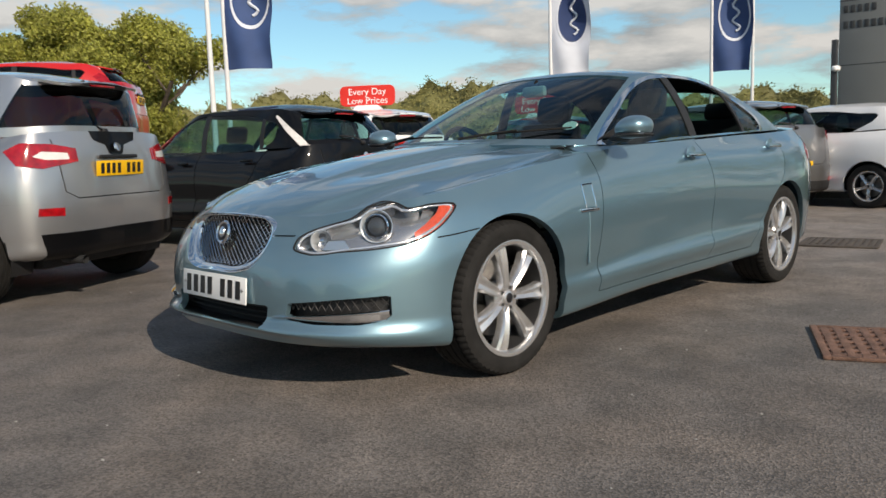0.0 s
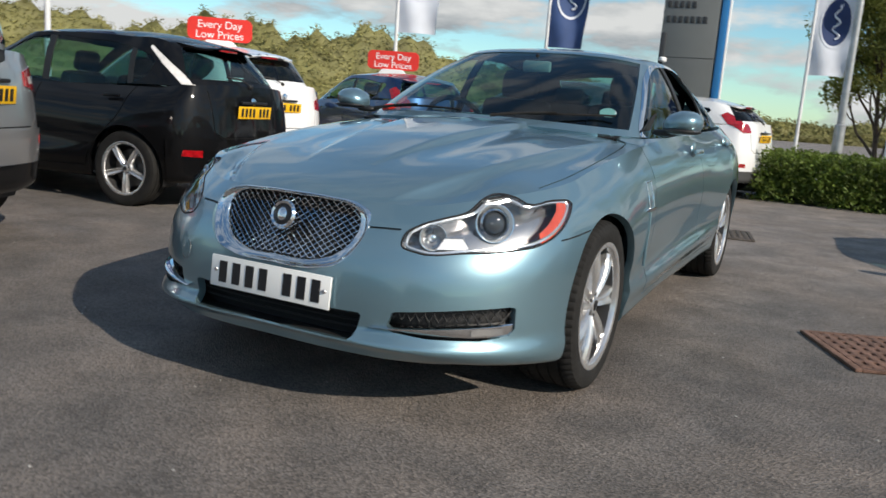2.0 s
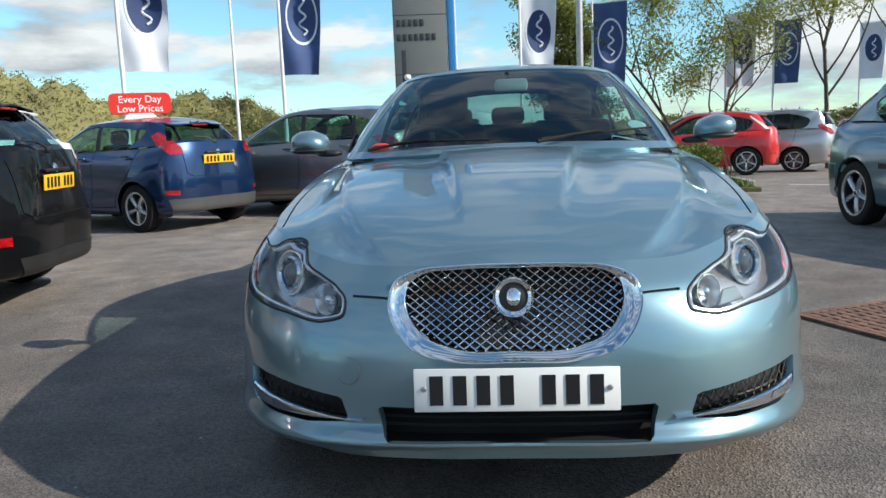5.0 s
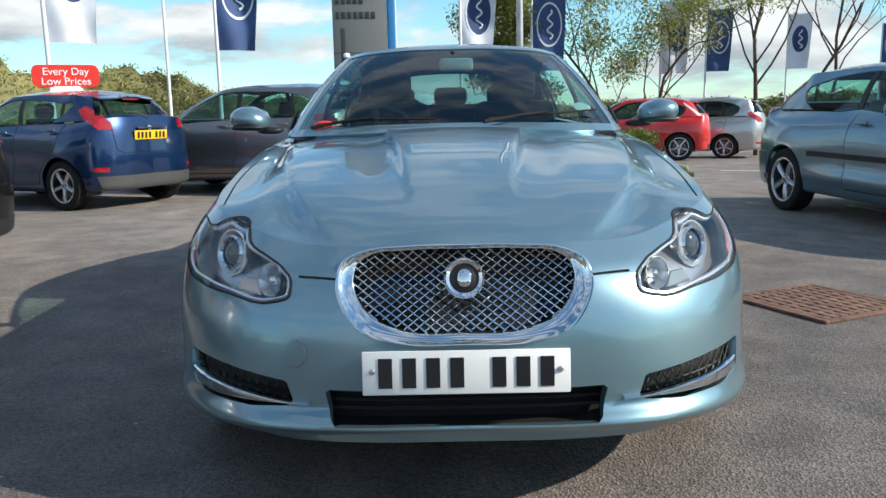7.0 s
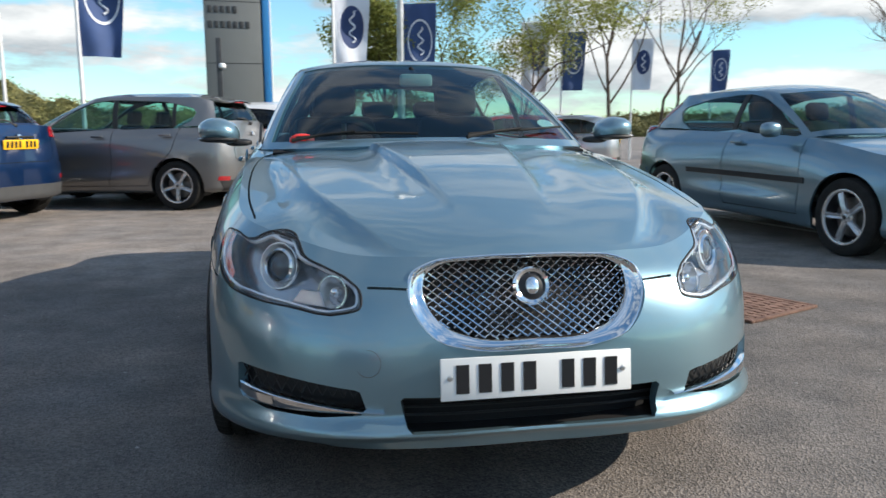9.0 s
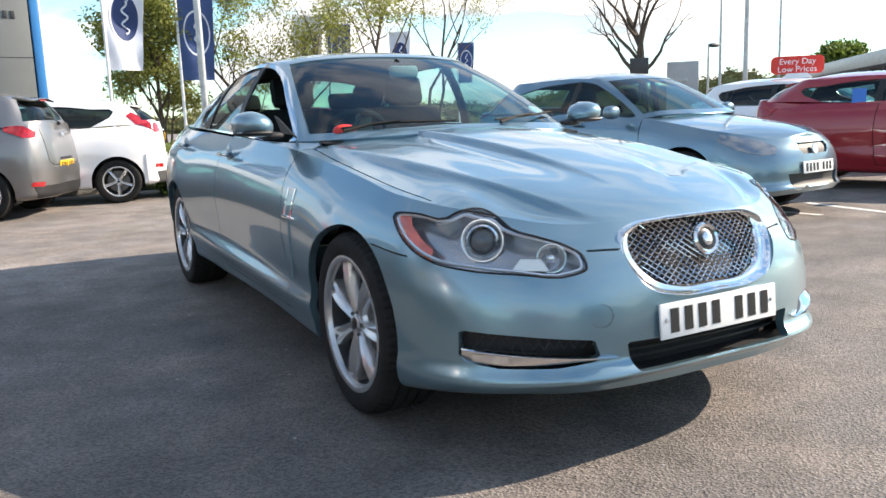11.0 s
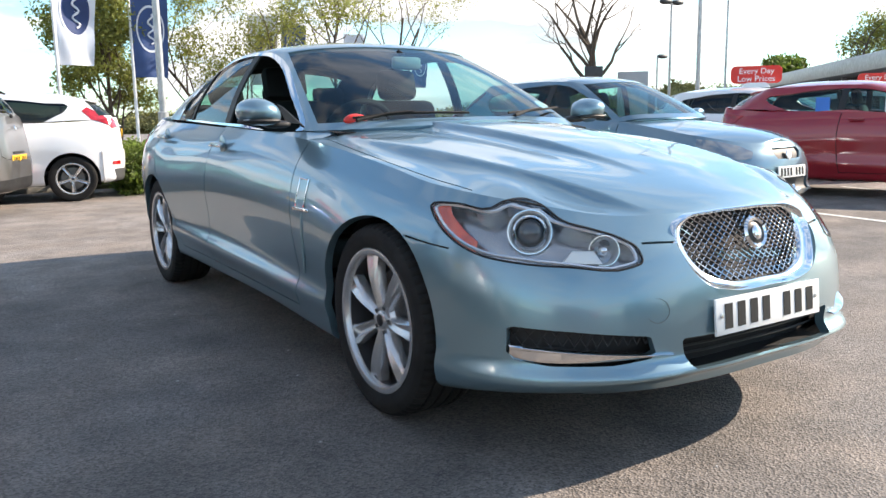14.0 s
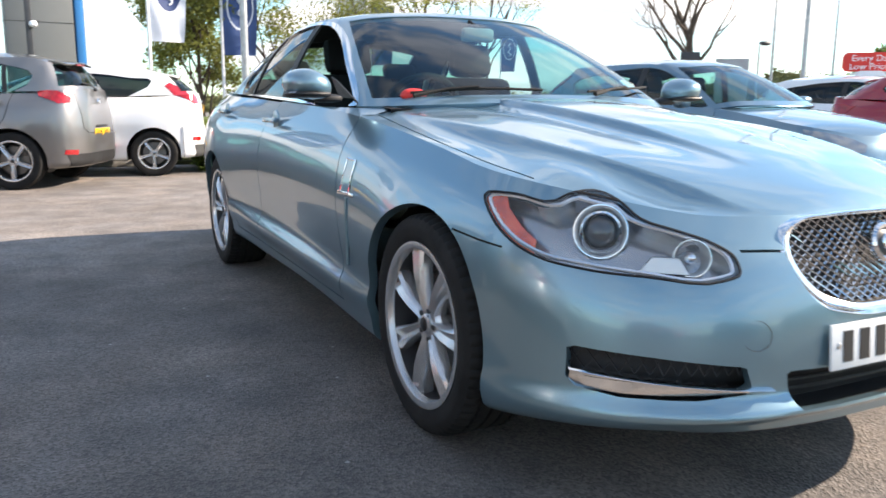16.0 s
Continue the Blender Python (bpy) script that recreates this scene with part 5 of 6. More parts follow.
    dlo = [(ya, zs(ya) + .03), (ya + .36, (zs(ya) + zr) / 2 + .06), (y1 + .20, zr), ((y1 + yc) / 2, zr + .012), (yc - .28, zr - .035), (yc, (zr + zb) / 2 + S.get("kick", .02)), (yc - .06, zb + S.get("kick", .02) + .05), (wb * .6, zs(wb * .6) + .035)]
    for poly, mk in S["lamps"]:
        if max(z for _, z in poly) > zt:
            lf = knife(green, [(qc + q, z) for q, z in poly], qa, Z, lambda c: c.y > wb + .05 and c.x > 0.2)
            if lf:
                both("tail_lamp", rim(shift(lift_off(green, lf), .006), .012), M[mk], car, "red tail lamp" if mk == "redlens" else "clear lamp lens")
    panes = lift_off(green, knife(green, smooth_path(dlo, 3, True), Y, Z, side))
    posts = [(d1 + .02, .075)] + ([(d2 + .05, .05)] if d2 and yc > d2 + .1 else [])
    for py, pw in posts:
        pf = knife(panes, ribbon([(py + .03, .8), (py - .04, H)], pw), Y, Z, lambda c: True)
        if pf:
            both("pillar_cover", rim(lift_off(panes, pf), .01), M["dark"], car)
    split = {}
    for f in panes.faces:
        split.setdefault(sum(f.calc_center_median().y > p for p, _ in posts), []).append(f)
    for k, fs in split.items():
        g = shift(lift_off(panes, fs, drop=False), -.005)
        both("side_window", g, M["tint" if (k and S.get("dark")) else "glass"], car)
    panes.free()
    lining = shift(green.copy(), -.02)
    part("headlining", mirrored(lining), M["cabin"], car)
    part("roof", mirrored(rim(green, .018, lambda c: c.x > 1e-3)), paintm, car)
    part("windscreen", mirrored(shift(wind, -.004)), M["glass"], car)
    part("rear_window", mirrored(shift(rearw, .003)), M["tint" if S.get("dark") else "glass"], car)
    sp = lid([(rx * .80, y2 - .02, hr - .055), (rx * .80, y2 + .05, hr - .062), (rx * .72, y2 + S.get("sp", .16), hr - .085), (0, y2 + S.get("sp", .16) + .03, hr - .07)], lambda y: hr - .045 - (y - y2) * .12, 0, 3.0, 4, 6)
    spb = grid_mesh(sp)
    part("roof_spoiler", mirrored(rim(spb, .02, lambda c: c.x > 1e-3)), paintm, car)
    part("brake_light", box(0, y2 + S.get("sp", .16) + .025, hr - .088, .26, .02, .022, .006), M["redlens"], car, "high red brake light")
    wp = part("rear_wiper", tube([(0, y3 + .02, zt + .045), (.10, y3 - .02, zt + .10), (.30, y3 - .03, zt + .11)], .009, 6), M["dark"], car)
    part("wiper_hub", egg((0, y3 + .015, zt + .04), (.03, .02, .025), 2.4, 10, 6), M["dark"], wp)

    # tail fittings
    py, pz = S.get("platey", tail_y + .012), S["platez"]
    number_plate(car, pose(0, py, pz, 5, 0, 180), M["yplate"])
    part("gate_handle", box(0, py - .01, pz + .085, .40, .03, .026, .008), M[S.get("garnish", "dark")], car, "tailgate handle bar")
    part("gate_badge", lathe([(0, .008), (.030, .007), (.036, 0)], 20), M["chrome"], car, m=Matrix.Translation((0, tail_y - .005 - S.get("badgein", .0), S.get("badgez", zt - .09))) @ along((0, 1, .25)))
    for s in (1, -1):
        part("door_mirror", egg((s * (W + .075), y0 + .50, zs(y0 + .4) + .075), (.10, .065, .07), 2.6, 16, 10), paintm, car)
        part("door_handle", box(s * (W * .955), d1 - .18, zb - .13, .03, .17, .03, .010), paintm, car)
        if d2:
            part("door_handle", box(s * (W * .958), d2 - .02, zb - .11, .03, .17, .03, .010), paintm, car)
    number_plate(car, pose(0, -fo - .012, zf(.47), -5), M["wplate"])
    part("nose_badge", lathe([(0, .008), (.045, .007), (.052, 0)], 20), M["chrome"], car, m=Matrix.Translation((0, -fo * .965, zf(.625))) @ along((0, -1, .2)))
    if S.get("pipe"):
        part("exhaust_pipe", tube([(.42, tail_y - .2, .30), (.42, tail_y - .01, .29)], .032, 14, caps=False), M["steel"], car)
    part("underbody", box(0, wb / 2, .30 + low, W * 1.25, wb + .9, .14, .03), M["dark"], car)
    for y in (0.0, wb):
        arch_liner(car, y, R, R + .055, W - .34, W - .09)
    wheels(car, W - .125, wb, R, r, .205, S.get("spokes", 5), True)
    part("dashboard", box(0, y0 + .62, zc - .03, W * 1.5, .5, .14, .05), M["cabin"], car)
    for x in (-.36, .36):
        seat(car, x, 1.25 * wb / 2.6, .40 + low)
    part("rear_bench", box(0, wb - .28, .72 + low, W * 1.36, .16, .62, .06, m=None), M["leather"], car)
    part("cabin_floor", box(0, wb / 2 + .15, .38, W * 1.7, wb - .75, .05), M["cabin"], car)
    return car


def ground_z(x, y):
    """The yard falls gently away beyond the planted bed."""
    t = min(1, max(0, (math.hypot(max(0, x), y) - 13) / 9))
    return -.30 * t * t * (3 - 2 * t)


def park(car, rear_wheel, nose, side, W, wb):
    """Stands a car so that its rear wheel (side 1 left, -1 right) touches the given spot, nose pointing along the given way."""
    a = math.atan2(nose[0], -nose[1])
    off = Matrix.Rotation(a, 4, "Z") @ Vector((side * (W - .06), wb, 0))
    z = rear_wheel[2] if len(rear_wheel) > 2 else ground_z(*rear_wheel)
    car.matrix_basis = Matrix.Translation((rear_wheel[0] - off.x, rear_wheel[1] - off.y, z)) @ Matrix.Rotation(a, 4, "Z")
    return car.matrix_basis.copy()


def way(deg):
    """The nose's way for a tail that faces deg degrees from +x."""
    return (-math.cos(radians(deg)), -math.sin(radians(deg)))


M["headlens"] = mat("headlamp_glass", (0.30, 0.31, 0.32), 0.08, 0.6, var=0.15, coat=1.0, scale=14)
R_, C_ = "redlens", "clearlens"
LOW_LAMP = [([(-.24, .88), (-.22, .98), (-.02, 1.03), (.18, 1.0), (.16, .92), (-.03, .85)], R_)]
FIN_LAMP = [([(.15, 1.21), (.06, 1.26), (-.08, 1.17), (-.20, 1.06), (-.22, .98), (-.06, .97), (.09, 1.09)], R_)]
CAR = {}
CAR["suv"] = dict(w=.905, wb=2.69, fo=.92, ro=.69, rwi=39, h=1.67, cowl=1.10, tail=1.16, sill=.30, R=.355, r=.225, ws=.40, hd=1.25, rr=3.10, rb=.12, lamps=[([(-.30, 1.000), (-.29, 1.045), (-.12, 1.056), (-.06, 1.022), (-.14, 1.000)], C_), ([(-.36, .985), (-.35, 1.075), (-.20, 1.105), (.0, 1.115), (.10, 1.06), (.04, .965), (-.12, .94)], R_)],
                  # insmat: dark insert coloured blacker, for the shade where the bumper turns under
                  platez=.93, badgez=1.085, vee=1.03, ins0=.30, ins1=.50, insw=.74, insmat="black", refl=.645, reflq=-.09, bumper=.70, clad=.46, dark=True, pipe=True, rw0=2, gate=.70, dlo1=2.95)
CAR["black"] = dict(w=.92, wb=2.64, fo=.88, ro=.70, h=1.53, cowl=.985, tail=1.05, ws=.30, hd=1.18, rr=2.86, rb=.06, lamps=[([(-.09, 1.07), (-.05, 1.13), (.07, 1.25), (.185, 1.385), (.215, 1.385), (.12, 1.22), (.0, 1.07)], C_)],
                    platez=.86, badgez=.96, ins0=.26, ins1=.38, refl=.50, rw0=2, R=.325, r=.225, dlo1=2.78)
CAR["cmax"] = dict(w=.915, wb=2.65, fo=.90, ro=.83, h=1.60, cowl=1.03, tail=1.12, ws=.20, hd=1.12, rr=2.98, rb=.08, lamps=LOW_LAMP, platez=.88, badgez=1.02, dark=True, ins0=.28, ins1=.42, dlo1=2.95)
CAR["blue"] = dict(w=.86, wb=2.49, fo=.80, ro=.66, h=1.48, cowl=1.0, tail=1.08, ws=.22, hd=1.12, rr=2.66, rb=.07, lamps=FIN_LAMP, platez=.90, badgez=.99, ins0=.26, ins1=.42, insw=.80, insmat="bumpgrey", refl=.50, bumper=.66, kick=.06, R=.305, r=.205, dlo1=2.55)
CAR["grey"] = dict(w=.885, wb=2.58, fo=.86, ro=.72, h=1.56, cowl=1.02, tail=1.10, ws=.12, hd=1.10, rr=2.92, rb=.05, lamps=[([(-.10, .98), (-.12, 1.04), (.02, 1.12), (.14, 1.11), (.16, 1.05), (.04, .97)], R_)],
                   platez=.62, badgez=1.0, ins0=.27, ins1=.40, insw=.8, R=.325, r=.225, dlo1=2.80)
CAR["wfiesta"] = dict(CAR["blue"], dark=True, door2=None, door=1.45, dlo1=2.50)
CAR["ice"] = dict(w=.92, wb=2.64, fo=.87, ro=.83, h=1.49, cowl=.985, tail=1.05, ws=.30, hd=1.18, rr=2.80, rb=.06, lamps=[([(-.02, 1.0), (-.02, 1.05), (.10, 1.2), (.22, 1.33), (.27, 1.33), (.17, 1.17), (.06, 1.0)], R_)],
                  platez=.86, badgez=.96, door2=None, door=1.60, strip=.60, R=.325, r=.225, dlo1=2.62)
CAR["crimson"] = dict(w=.90, wb=2.58, fo=.84, ro=.62, h=1.43, cowl=1.0, tail=1.08, ws=.22, hd=1.14, rr=2.66, rb=.10, lamps=LOW_LAMP, platez=.60, badgez=1.0, door2=None, door=1.62, R=.325, r=.23, dlo1=2.55)
CAR["small"] = dict(w=.86, wb=2.49, fo=.80, ro=.68, h=1.48, cowl=1.0, tail=1.07, ws=.22, hd=1.12, rr=2.70, rb=.08, lamps=LOW_LAMP, platez=.88, badgez=.99, dark=True, dlo1=2.55)
CAR["mpv"] = dict(w=.92, wb=2.85, fo=.93, ro=.98, h=1.66, cowl=1.06, tail=1.14, ws=.16, hd=1.14, rr=3.42, rb=.08, lamps=FIN_LAMP, platez=.90, badgez=1.05, dark=True, R=.325, r=.22, dlo1=3.2, rx=.70)

POSES = {"src": {}}


def show(key, name, label, colour, wheel_at, nose, side):
    S = CAR[key]
    c = hatch(name, label, colour, S)
    POSES["src"][name + colour] = c
    POSES[name + colour] = park(c, wheel_at, nose, side, S["w"], S["wb"])
    return c


show("suv", "off_road_car", "silver compact off-roader parked tail out on asphalt", "silver", (-3.10, -1.10), way(28), 1)
show("black", "hatchback_car", "gloss black five-door hatchback parked tail out", "black", (-3.88, 1.80), way(8), 1)
show("cmax", "family_car", "white tall family car with dark rear glass", "white", (-5.60, 4.12), way(-7), 1)
show("blue", "small_hatchback_car", "metallic blue small hatchback with grey bumper insert", "blue", (-4.72, 6.90), way(-27), 1)
show("grey", "compact_mpv_car", "silver-grey compact people carrier with five-spoke wheels", "grey", (-2.14, 8.15), way(-22), 1)
show("wfiesta", "small_hatchback_car", "white three-door small hatchback with tinted glass", "white", (-.47, 9.36), way(-10), 1)
show("ice", "hatchback_car", "pale ice-blue three-door hatchback with black side strips", "ice", (3.53, 5.58), (.12, -.99), -1)
show("crimson", "coupe_car", "crimson three-door hatchback with paper notices in its windows", "crimson", (6.87, 4.05), (.30, -.95), -1)
show("small", "small_hatchback_car", "white small hatchback with a red price board on its roof", "white", (8.7, 6.9), (.30, -.95), -1)
show("small", "small_hatchback_car", "silver small hatchback far across the yard", "silver", (12.9, 7.05), (.35, -.94), -1)
show("blue", "small_hatchback_car", "bright red small hatchback raised on a steel display ramp", "red", (-8.42, 1.88, .96), way(54), 1)
show("black", "hatchback_car", "bright red hatchback beyond the hedge", "red", (5.6, 16.6), (-.95, .30), 1)
show("mpv", "estate_car", "silver people carrier beyond the hedge", "silver", (7.45, 18.8), (-.9, .42), 1)


def notice(key, local, w, h, material, name, label):
    """A paper notice behind a side window."""
    m = POSES[key] @ Matrix.Translation(local)
    solo(name, box(0, 0, 0, .004, w, h), material, label, "notice", m=m)


notice("coupe_carcrimson", (-.735, 1.85, 1.13), .16, .17, M["bluepaper"], "window_notice", "blue paper notice behind a car window")
notice("coupe_carcrimson", (-.745, 1.05, 1.12), .22, .24, M["paper"], "window_notice", "white paper price notice behind a car window")


def price_board(m, label="red roof board reading Every Day Low Prices"):
    """A price board that stands on a car's roof."""
    t = thing("roof_sign", label, "sign", m, "roof signs")
    bm = prism([(sx * .36 + .09 * math.cos(radians(a)), sz + .09 * math.sin(radians(a))) for sx, sz, a0 in ((1, .31, 0), (-1, .31, 90), (-1, .17, 180), (1, .17, 270)) for a in range(a0, a0 + 91, 15)], .03, .004)
    part("board", bm, M["signred"], t, m=pose(0, -.015, 0))
    part("foot", prism([(-.26, 0), (.26, 0), (.17, .09), (-.17, .09)], .16, .006), M["signwhite"], t, "white sign foot", m=pose(0, -.08, 0))
    for side in (1, -1):
        for text, z in (("Every Day", .255), ("Low Prices", .115)):
            cu = bpy.data.curves.new("lettering", "FONT")
            cu.body, cu.size, cu.align_x, cu.extrude = text, .150, "CENTER", .002
            tmp = bpy.data.objects.new("lettering", cu)
            me = bpy.data.meshes.new_from_object(tmp)
            me.materials.append(M["signwhite"])
            ob = new("lettering", me)
            ob.parent = t
            ob.matrix_basis = pose(0, -.018 * side, z, 90, 0, 0 if side > 0 else 180)
            bpy.data.objects.remove(tmp)
    return t


for key, local, turn in (("family_carwhite", (.1, 2.35, 1.575), 70), ("small_hatchback_carblue", (.05, 1.75, 1.46), 55), ("small_hatchback_carwhite", (0, 1.5, 1.465), -60), ("small_hatchback_carsilver", (0, 1.5, 1.465), -60)):
    base_m = POSES[key]
    p = base_m @ Vector(local)
    face = math.degrees(math.atan2(-.5 - p.x, -(-2.8 - p.y)))
    price_board(Matrix.Translation(p) @ pose(0, 0, 0, 0, 0, face) @ Matrix.Scale(.9, 4))

ramp = thing("display_ramp", "dark steel display ramp under a raised car", "ramp", POSES["small_hatchback_carred"] @ Matrix.Translation((0, 0, -.96)))
for s in (1, -1):
    part("runway", box(s * .72, 1.2, .939, .34, 3.9, .04, .008), M["steel"], ramp)
    for y in (-.4, 1.2, 2.8):
        part("leg", box(s * .72, y, .46, .09, .09, .92, .006), M["steel"], ramp)

# unseen car copies added behind the camera, only to be mirrored in the paint
for src, at, turn in ((POSES["src"]["coupe_carcrimson"], (-4.6, -8.2, 0), 80), (POSES["src"]["compact_mpv_cargrey"], (1.2, -9.5, 0), 95), (POSES["src"]["hatchback_carblack"], (6.5, -9.0, 0), 100)):
    c = copy_thing(src, pose(*at, 0, 0, turn))


# ---------------------------------------------------------------- flags, pylon, lamps, planting
def flag(at, height, turn, blue, wave, group="flags"):
    """A banner on a leaning-free pole with a top arm; a plain oval stands for its emblem."""
    f = thing("flag", ("dark blue" if blue else "white") + " banner with an oval emblem on a pole", "flag", pose(at[0], at[1], ground_z(at[0], at[1]) - .01, 0, 0, turn), group)
    part("pole", tube([(0, 0, 0), (0, 0, height * .6), (0, 0, height)], [.040, .034, .026], 12), M["polewhite"], f, "white flagpole")
    w, h = .84, 1.95
    part("arm", tube([(0, 0, height - .04), (w, 0, height - .02)], .014, 8), M["polewhite"], f)

    def cloth(x, z, d=0.0):
        return (x, wave * (.17 * math.sin(5.2 * x + 1.7 * z) + .06 * math.sin(6 * z + 2 * x) + .03 * math.sin(13 * x + 3 * z)) * (x / w) ** .8 + d, z)
    top = height - .06
    rows = [[cloth(.02 + (w - .04) * i / 14 - .16 * wave * (j / 22) ** 1.5 * i / 14, top - h * j / 22) for j in range(23)] for i in range(15)]
    b = part("banner", rim(grid_mesh(rows), .003), M["flagblue" if blue else "flagwhite"], f)
    for s in (1, -1):
        rings = []
        for k in (1.0, .9):
            rings.append([cloth(w * .5 + .30 * k * math.cos(a), top - h * .45 + .52 * k * math.sin(a), s * .008) for a in np.linspace(0, 2 * math.pi, 33)[:-1]])
        part("emblem_ring", loop_mesh(rings, s > 0), M["flagwhite"], b, "pale oval ring")
        if not blue:
            fill = [[cloth(w * .5 + .29 * k * math.cos(a), top - h * .45 + .50 * k * math.sin(a), s * .006) for a in np.linspace(0, 2 * math.pi, 33)[:-1]] for k in (1.0, .5, .02)]
            part("emblem_field", loop_mesh(fill, s > 0), M["emblem"], b, "dark blue oval")
        swash = [cloth(w * .5 + .075 * math.sin(15.0 * q) * (1 - .4 * q) + .01, top - h * .45 - .33 + .66 * q, s * .012) for q in np.linspace(0, 1, 41)]
        part("emblem_swash", tube(swash, .022, 6), M["flagwhite"], b, "pale curled emblem stroke")
    return f


FLAGS = [((-7.39, 3.61, 0), 4.25, 25, True, 1.0), ((-6.11, 9.67, 0), 4.3, 15, False, .8), ((-4.25, 12.35, 0), 4.35, 10, True, .9), ((.33, 15.6, -.05), 4.3, 0, False, .7), ((2.06, 16.83, -.1), 4.2, -12, True, .5),
         ((6.1, 20.4, -.3), 4.4, -20, False, .8), ((8.5, 23.9, -.3), 4.6, -20, True, .6), ((12.7, 27.6, -.3), 4.8, -25, False, .7), ((18.8, 32.5, -.3), 4.9, -28, True, .8)]
for a in FLAGS:
    flag(*a)
for at, h in (((-11.5, 30.9, 0), 9.0), ((-14.3, 7.3, 0), 6.5)):
    solo("flagpole", tube([at, (at[0], at[1], h * .5), (at[0], at[1], h)], [.07, .06, .04], 12), M["polewhite"], "bare white painted flagpole", "pole", group="bare poles")

pylon = thing("sign_pylon", "tall grey sign pylon with a blue edge", "sign", pose(-1.60, 13.45, 0, 0, 0, 6))
part("slab", box(-.10, 0, 3.1, 1.06, .34, 6.2, .03), M["pylon"], pylon)
part("blue_edge", box(.515, 0, 3.1, .14, .36, 6.2, .02), M["pylonblue"], pylon, "bright blue edge panel")
part("pale_edge", box(.60, 0, 3.1, .03, .33, 6.2, .008), M["signwhite"], pylon, "white edge strip")
for z in (1.15, 2.30, 3.45, 4.6):
    part("joint", box(-.10, 0, z, 1.066, .345, .014), M["pylonink"], pylon)
for k, (z, n) in enumerate(((3.02, 7), (3.30, 5))):
    for i in range(n):
        part("lettering_bar", box(-.52 + i * .115, -.176, z, .075, .012, .13, .003), M["pylonink"], pylon)

cctv = thing("camera_post", "black post with a small white security camera", "post", pose(-1.86, 12.0, 0))
part("post", box(0, 0, 1.32, .09, .09, 2.64, .01), M["steel"], cctv)
part("security_camera", egg((.06, -.10, 2.15), (.06, .11, .05), 2.8, 14, 8), M["signwhite"], cctv, "white camera housing")
part("camera_bracket", tube([(0, 0, 2.1), (.05, -.06, 2.12)], .015, 6), M["steel"], cctv)

solo("lamp_column", tube([(1.27, 11.33, 0), (1.27, 11.33, 1.2), (1.27, 11.33, 1.22), (1.27, 11.33, 7.0)], [.085, .085, .06, .05], 14), M["galv"], "galvanised steel lighting column in the planted bed", "lamp column")


def street_lamp(at, h, heads):
    t = thing("street_lamp", "tall grey car-park lamp", "lamp", pose(*at), "car park lamps")
    part("column", tube([(0, 0, 0), (0, 0, h * .5), (0, 0, h)], [.075, .062, .045], 10), M["galv"], t)
    for s in heads:
        hd = part("lamp_head", egg((s * .38, 0, h + .06), (.34, .18, .11), 2.8, 14, 8), M["steel"], t, "dark floodlight head")
        part("arm", tube([(0, 0, h - .02), (s * .2, 0, h + .02)], .04, 6), M["galv"], hd)
    return t


street_lamp((26.9, 23.1, -.3), 6.3, (1, -1))
street_lamp((17.3, 13.6, -.1), 9.0, (1,))
street_lamp((31.5, 23.6, -.3), 6.9, (1, -1))
street_lamp((31.5, 28.0, -.3), 4.4, (1,))
totem = thing("dealer_totem", "plain grey dealership totem", "sign", pose(28.0, 26.4, -.3, 0, 0, -45))
part("slab", box(0, 0, 1.75, 1.5, .3, 3.5, .03), M["wallclad"], totem)
part("mark", box(0, -.16, 2.6, .5, .02, .22, .01), M["galv"], totem)
blackboard = thing("board_sign", "small black board sign on a post", "sign", pose(17.5, 18.2, -.2, 0, 0, -40))
part("board", box(0, 0, 2.65, .62, .06, .55, .01), M["steel"], blackboard)
part("post", box(0, .05, 1.2, .07, .07, 2.4, .008), M["steel"], blackboard)


def leaf_cloud(rng, spots, size, per, name, bm=None):
    """Many small bent leaves scattered in clumps, as arrays for one mesh."""
    V, F = [], []
    for c, rad in spots:
        for _ in range(per):
            d = rng.normal(size=3)
            d /= np.linalg.norm(d)
            p = np.array(c) + d * np.array(rad) * rng.random() ** .45
            a = rng.normal(size=3)
            a /= np.linalg.norm(a)
            b = np.cross(a, rng.normal(size=3))
            b /= np.linalg.norm(b)
            s = size * (.6 + .8 * rng.random())
            n = len(V)
            V += [p - a * s, p + b * s * .45 + np.cross(a, b) * s * .2, p + a * s, p - b * s * .45 + np.cross(a, b) * s * .2]
            F.append((n, n + 1, n + 2, n + 3))
    me = bpy.data.meshes.new(name)
    me.from_pydata([tuple(v) for v in V], [], F)
    return me


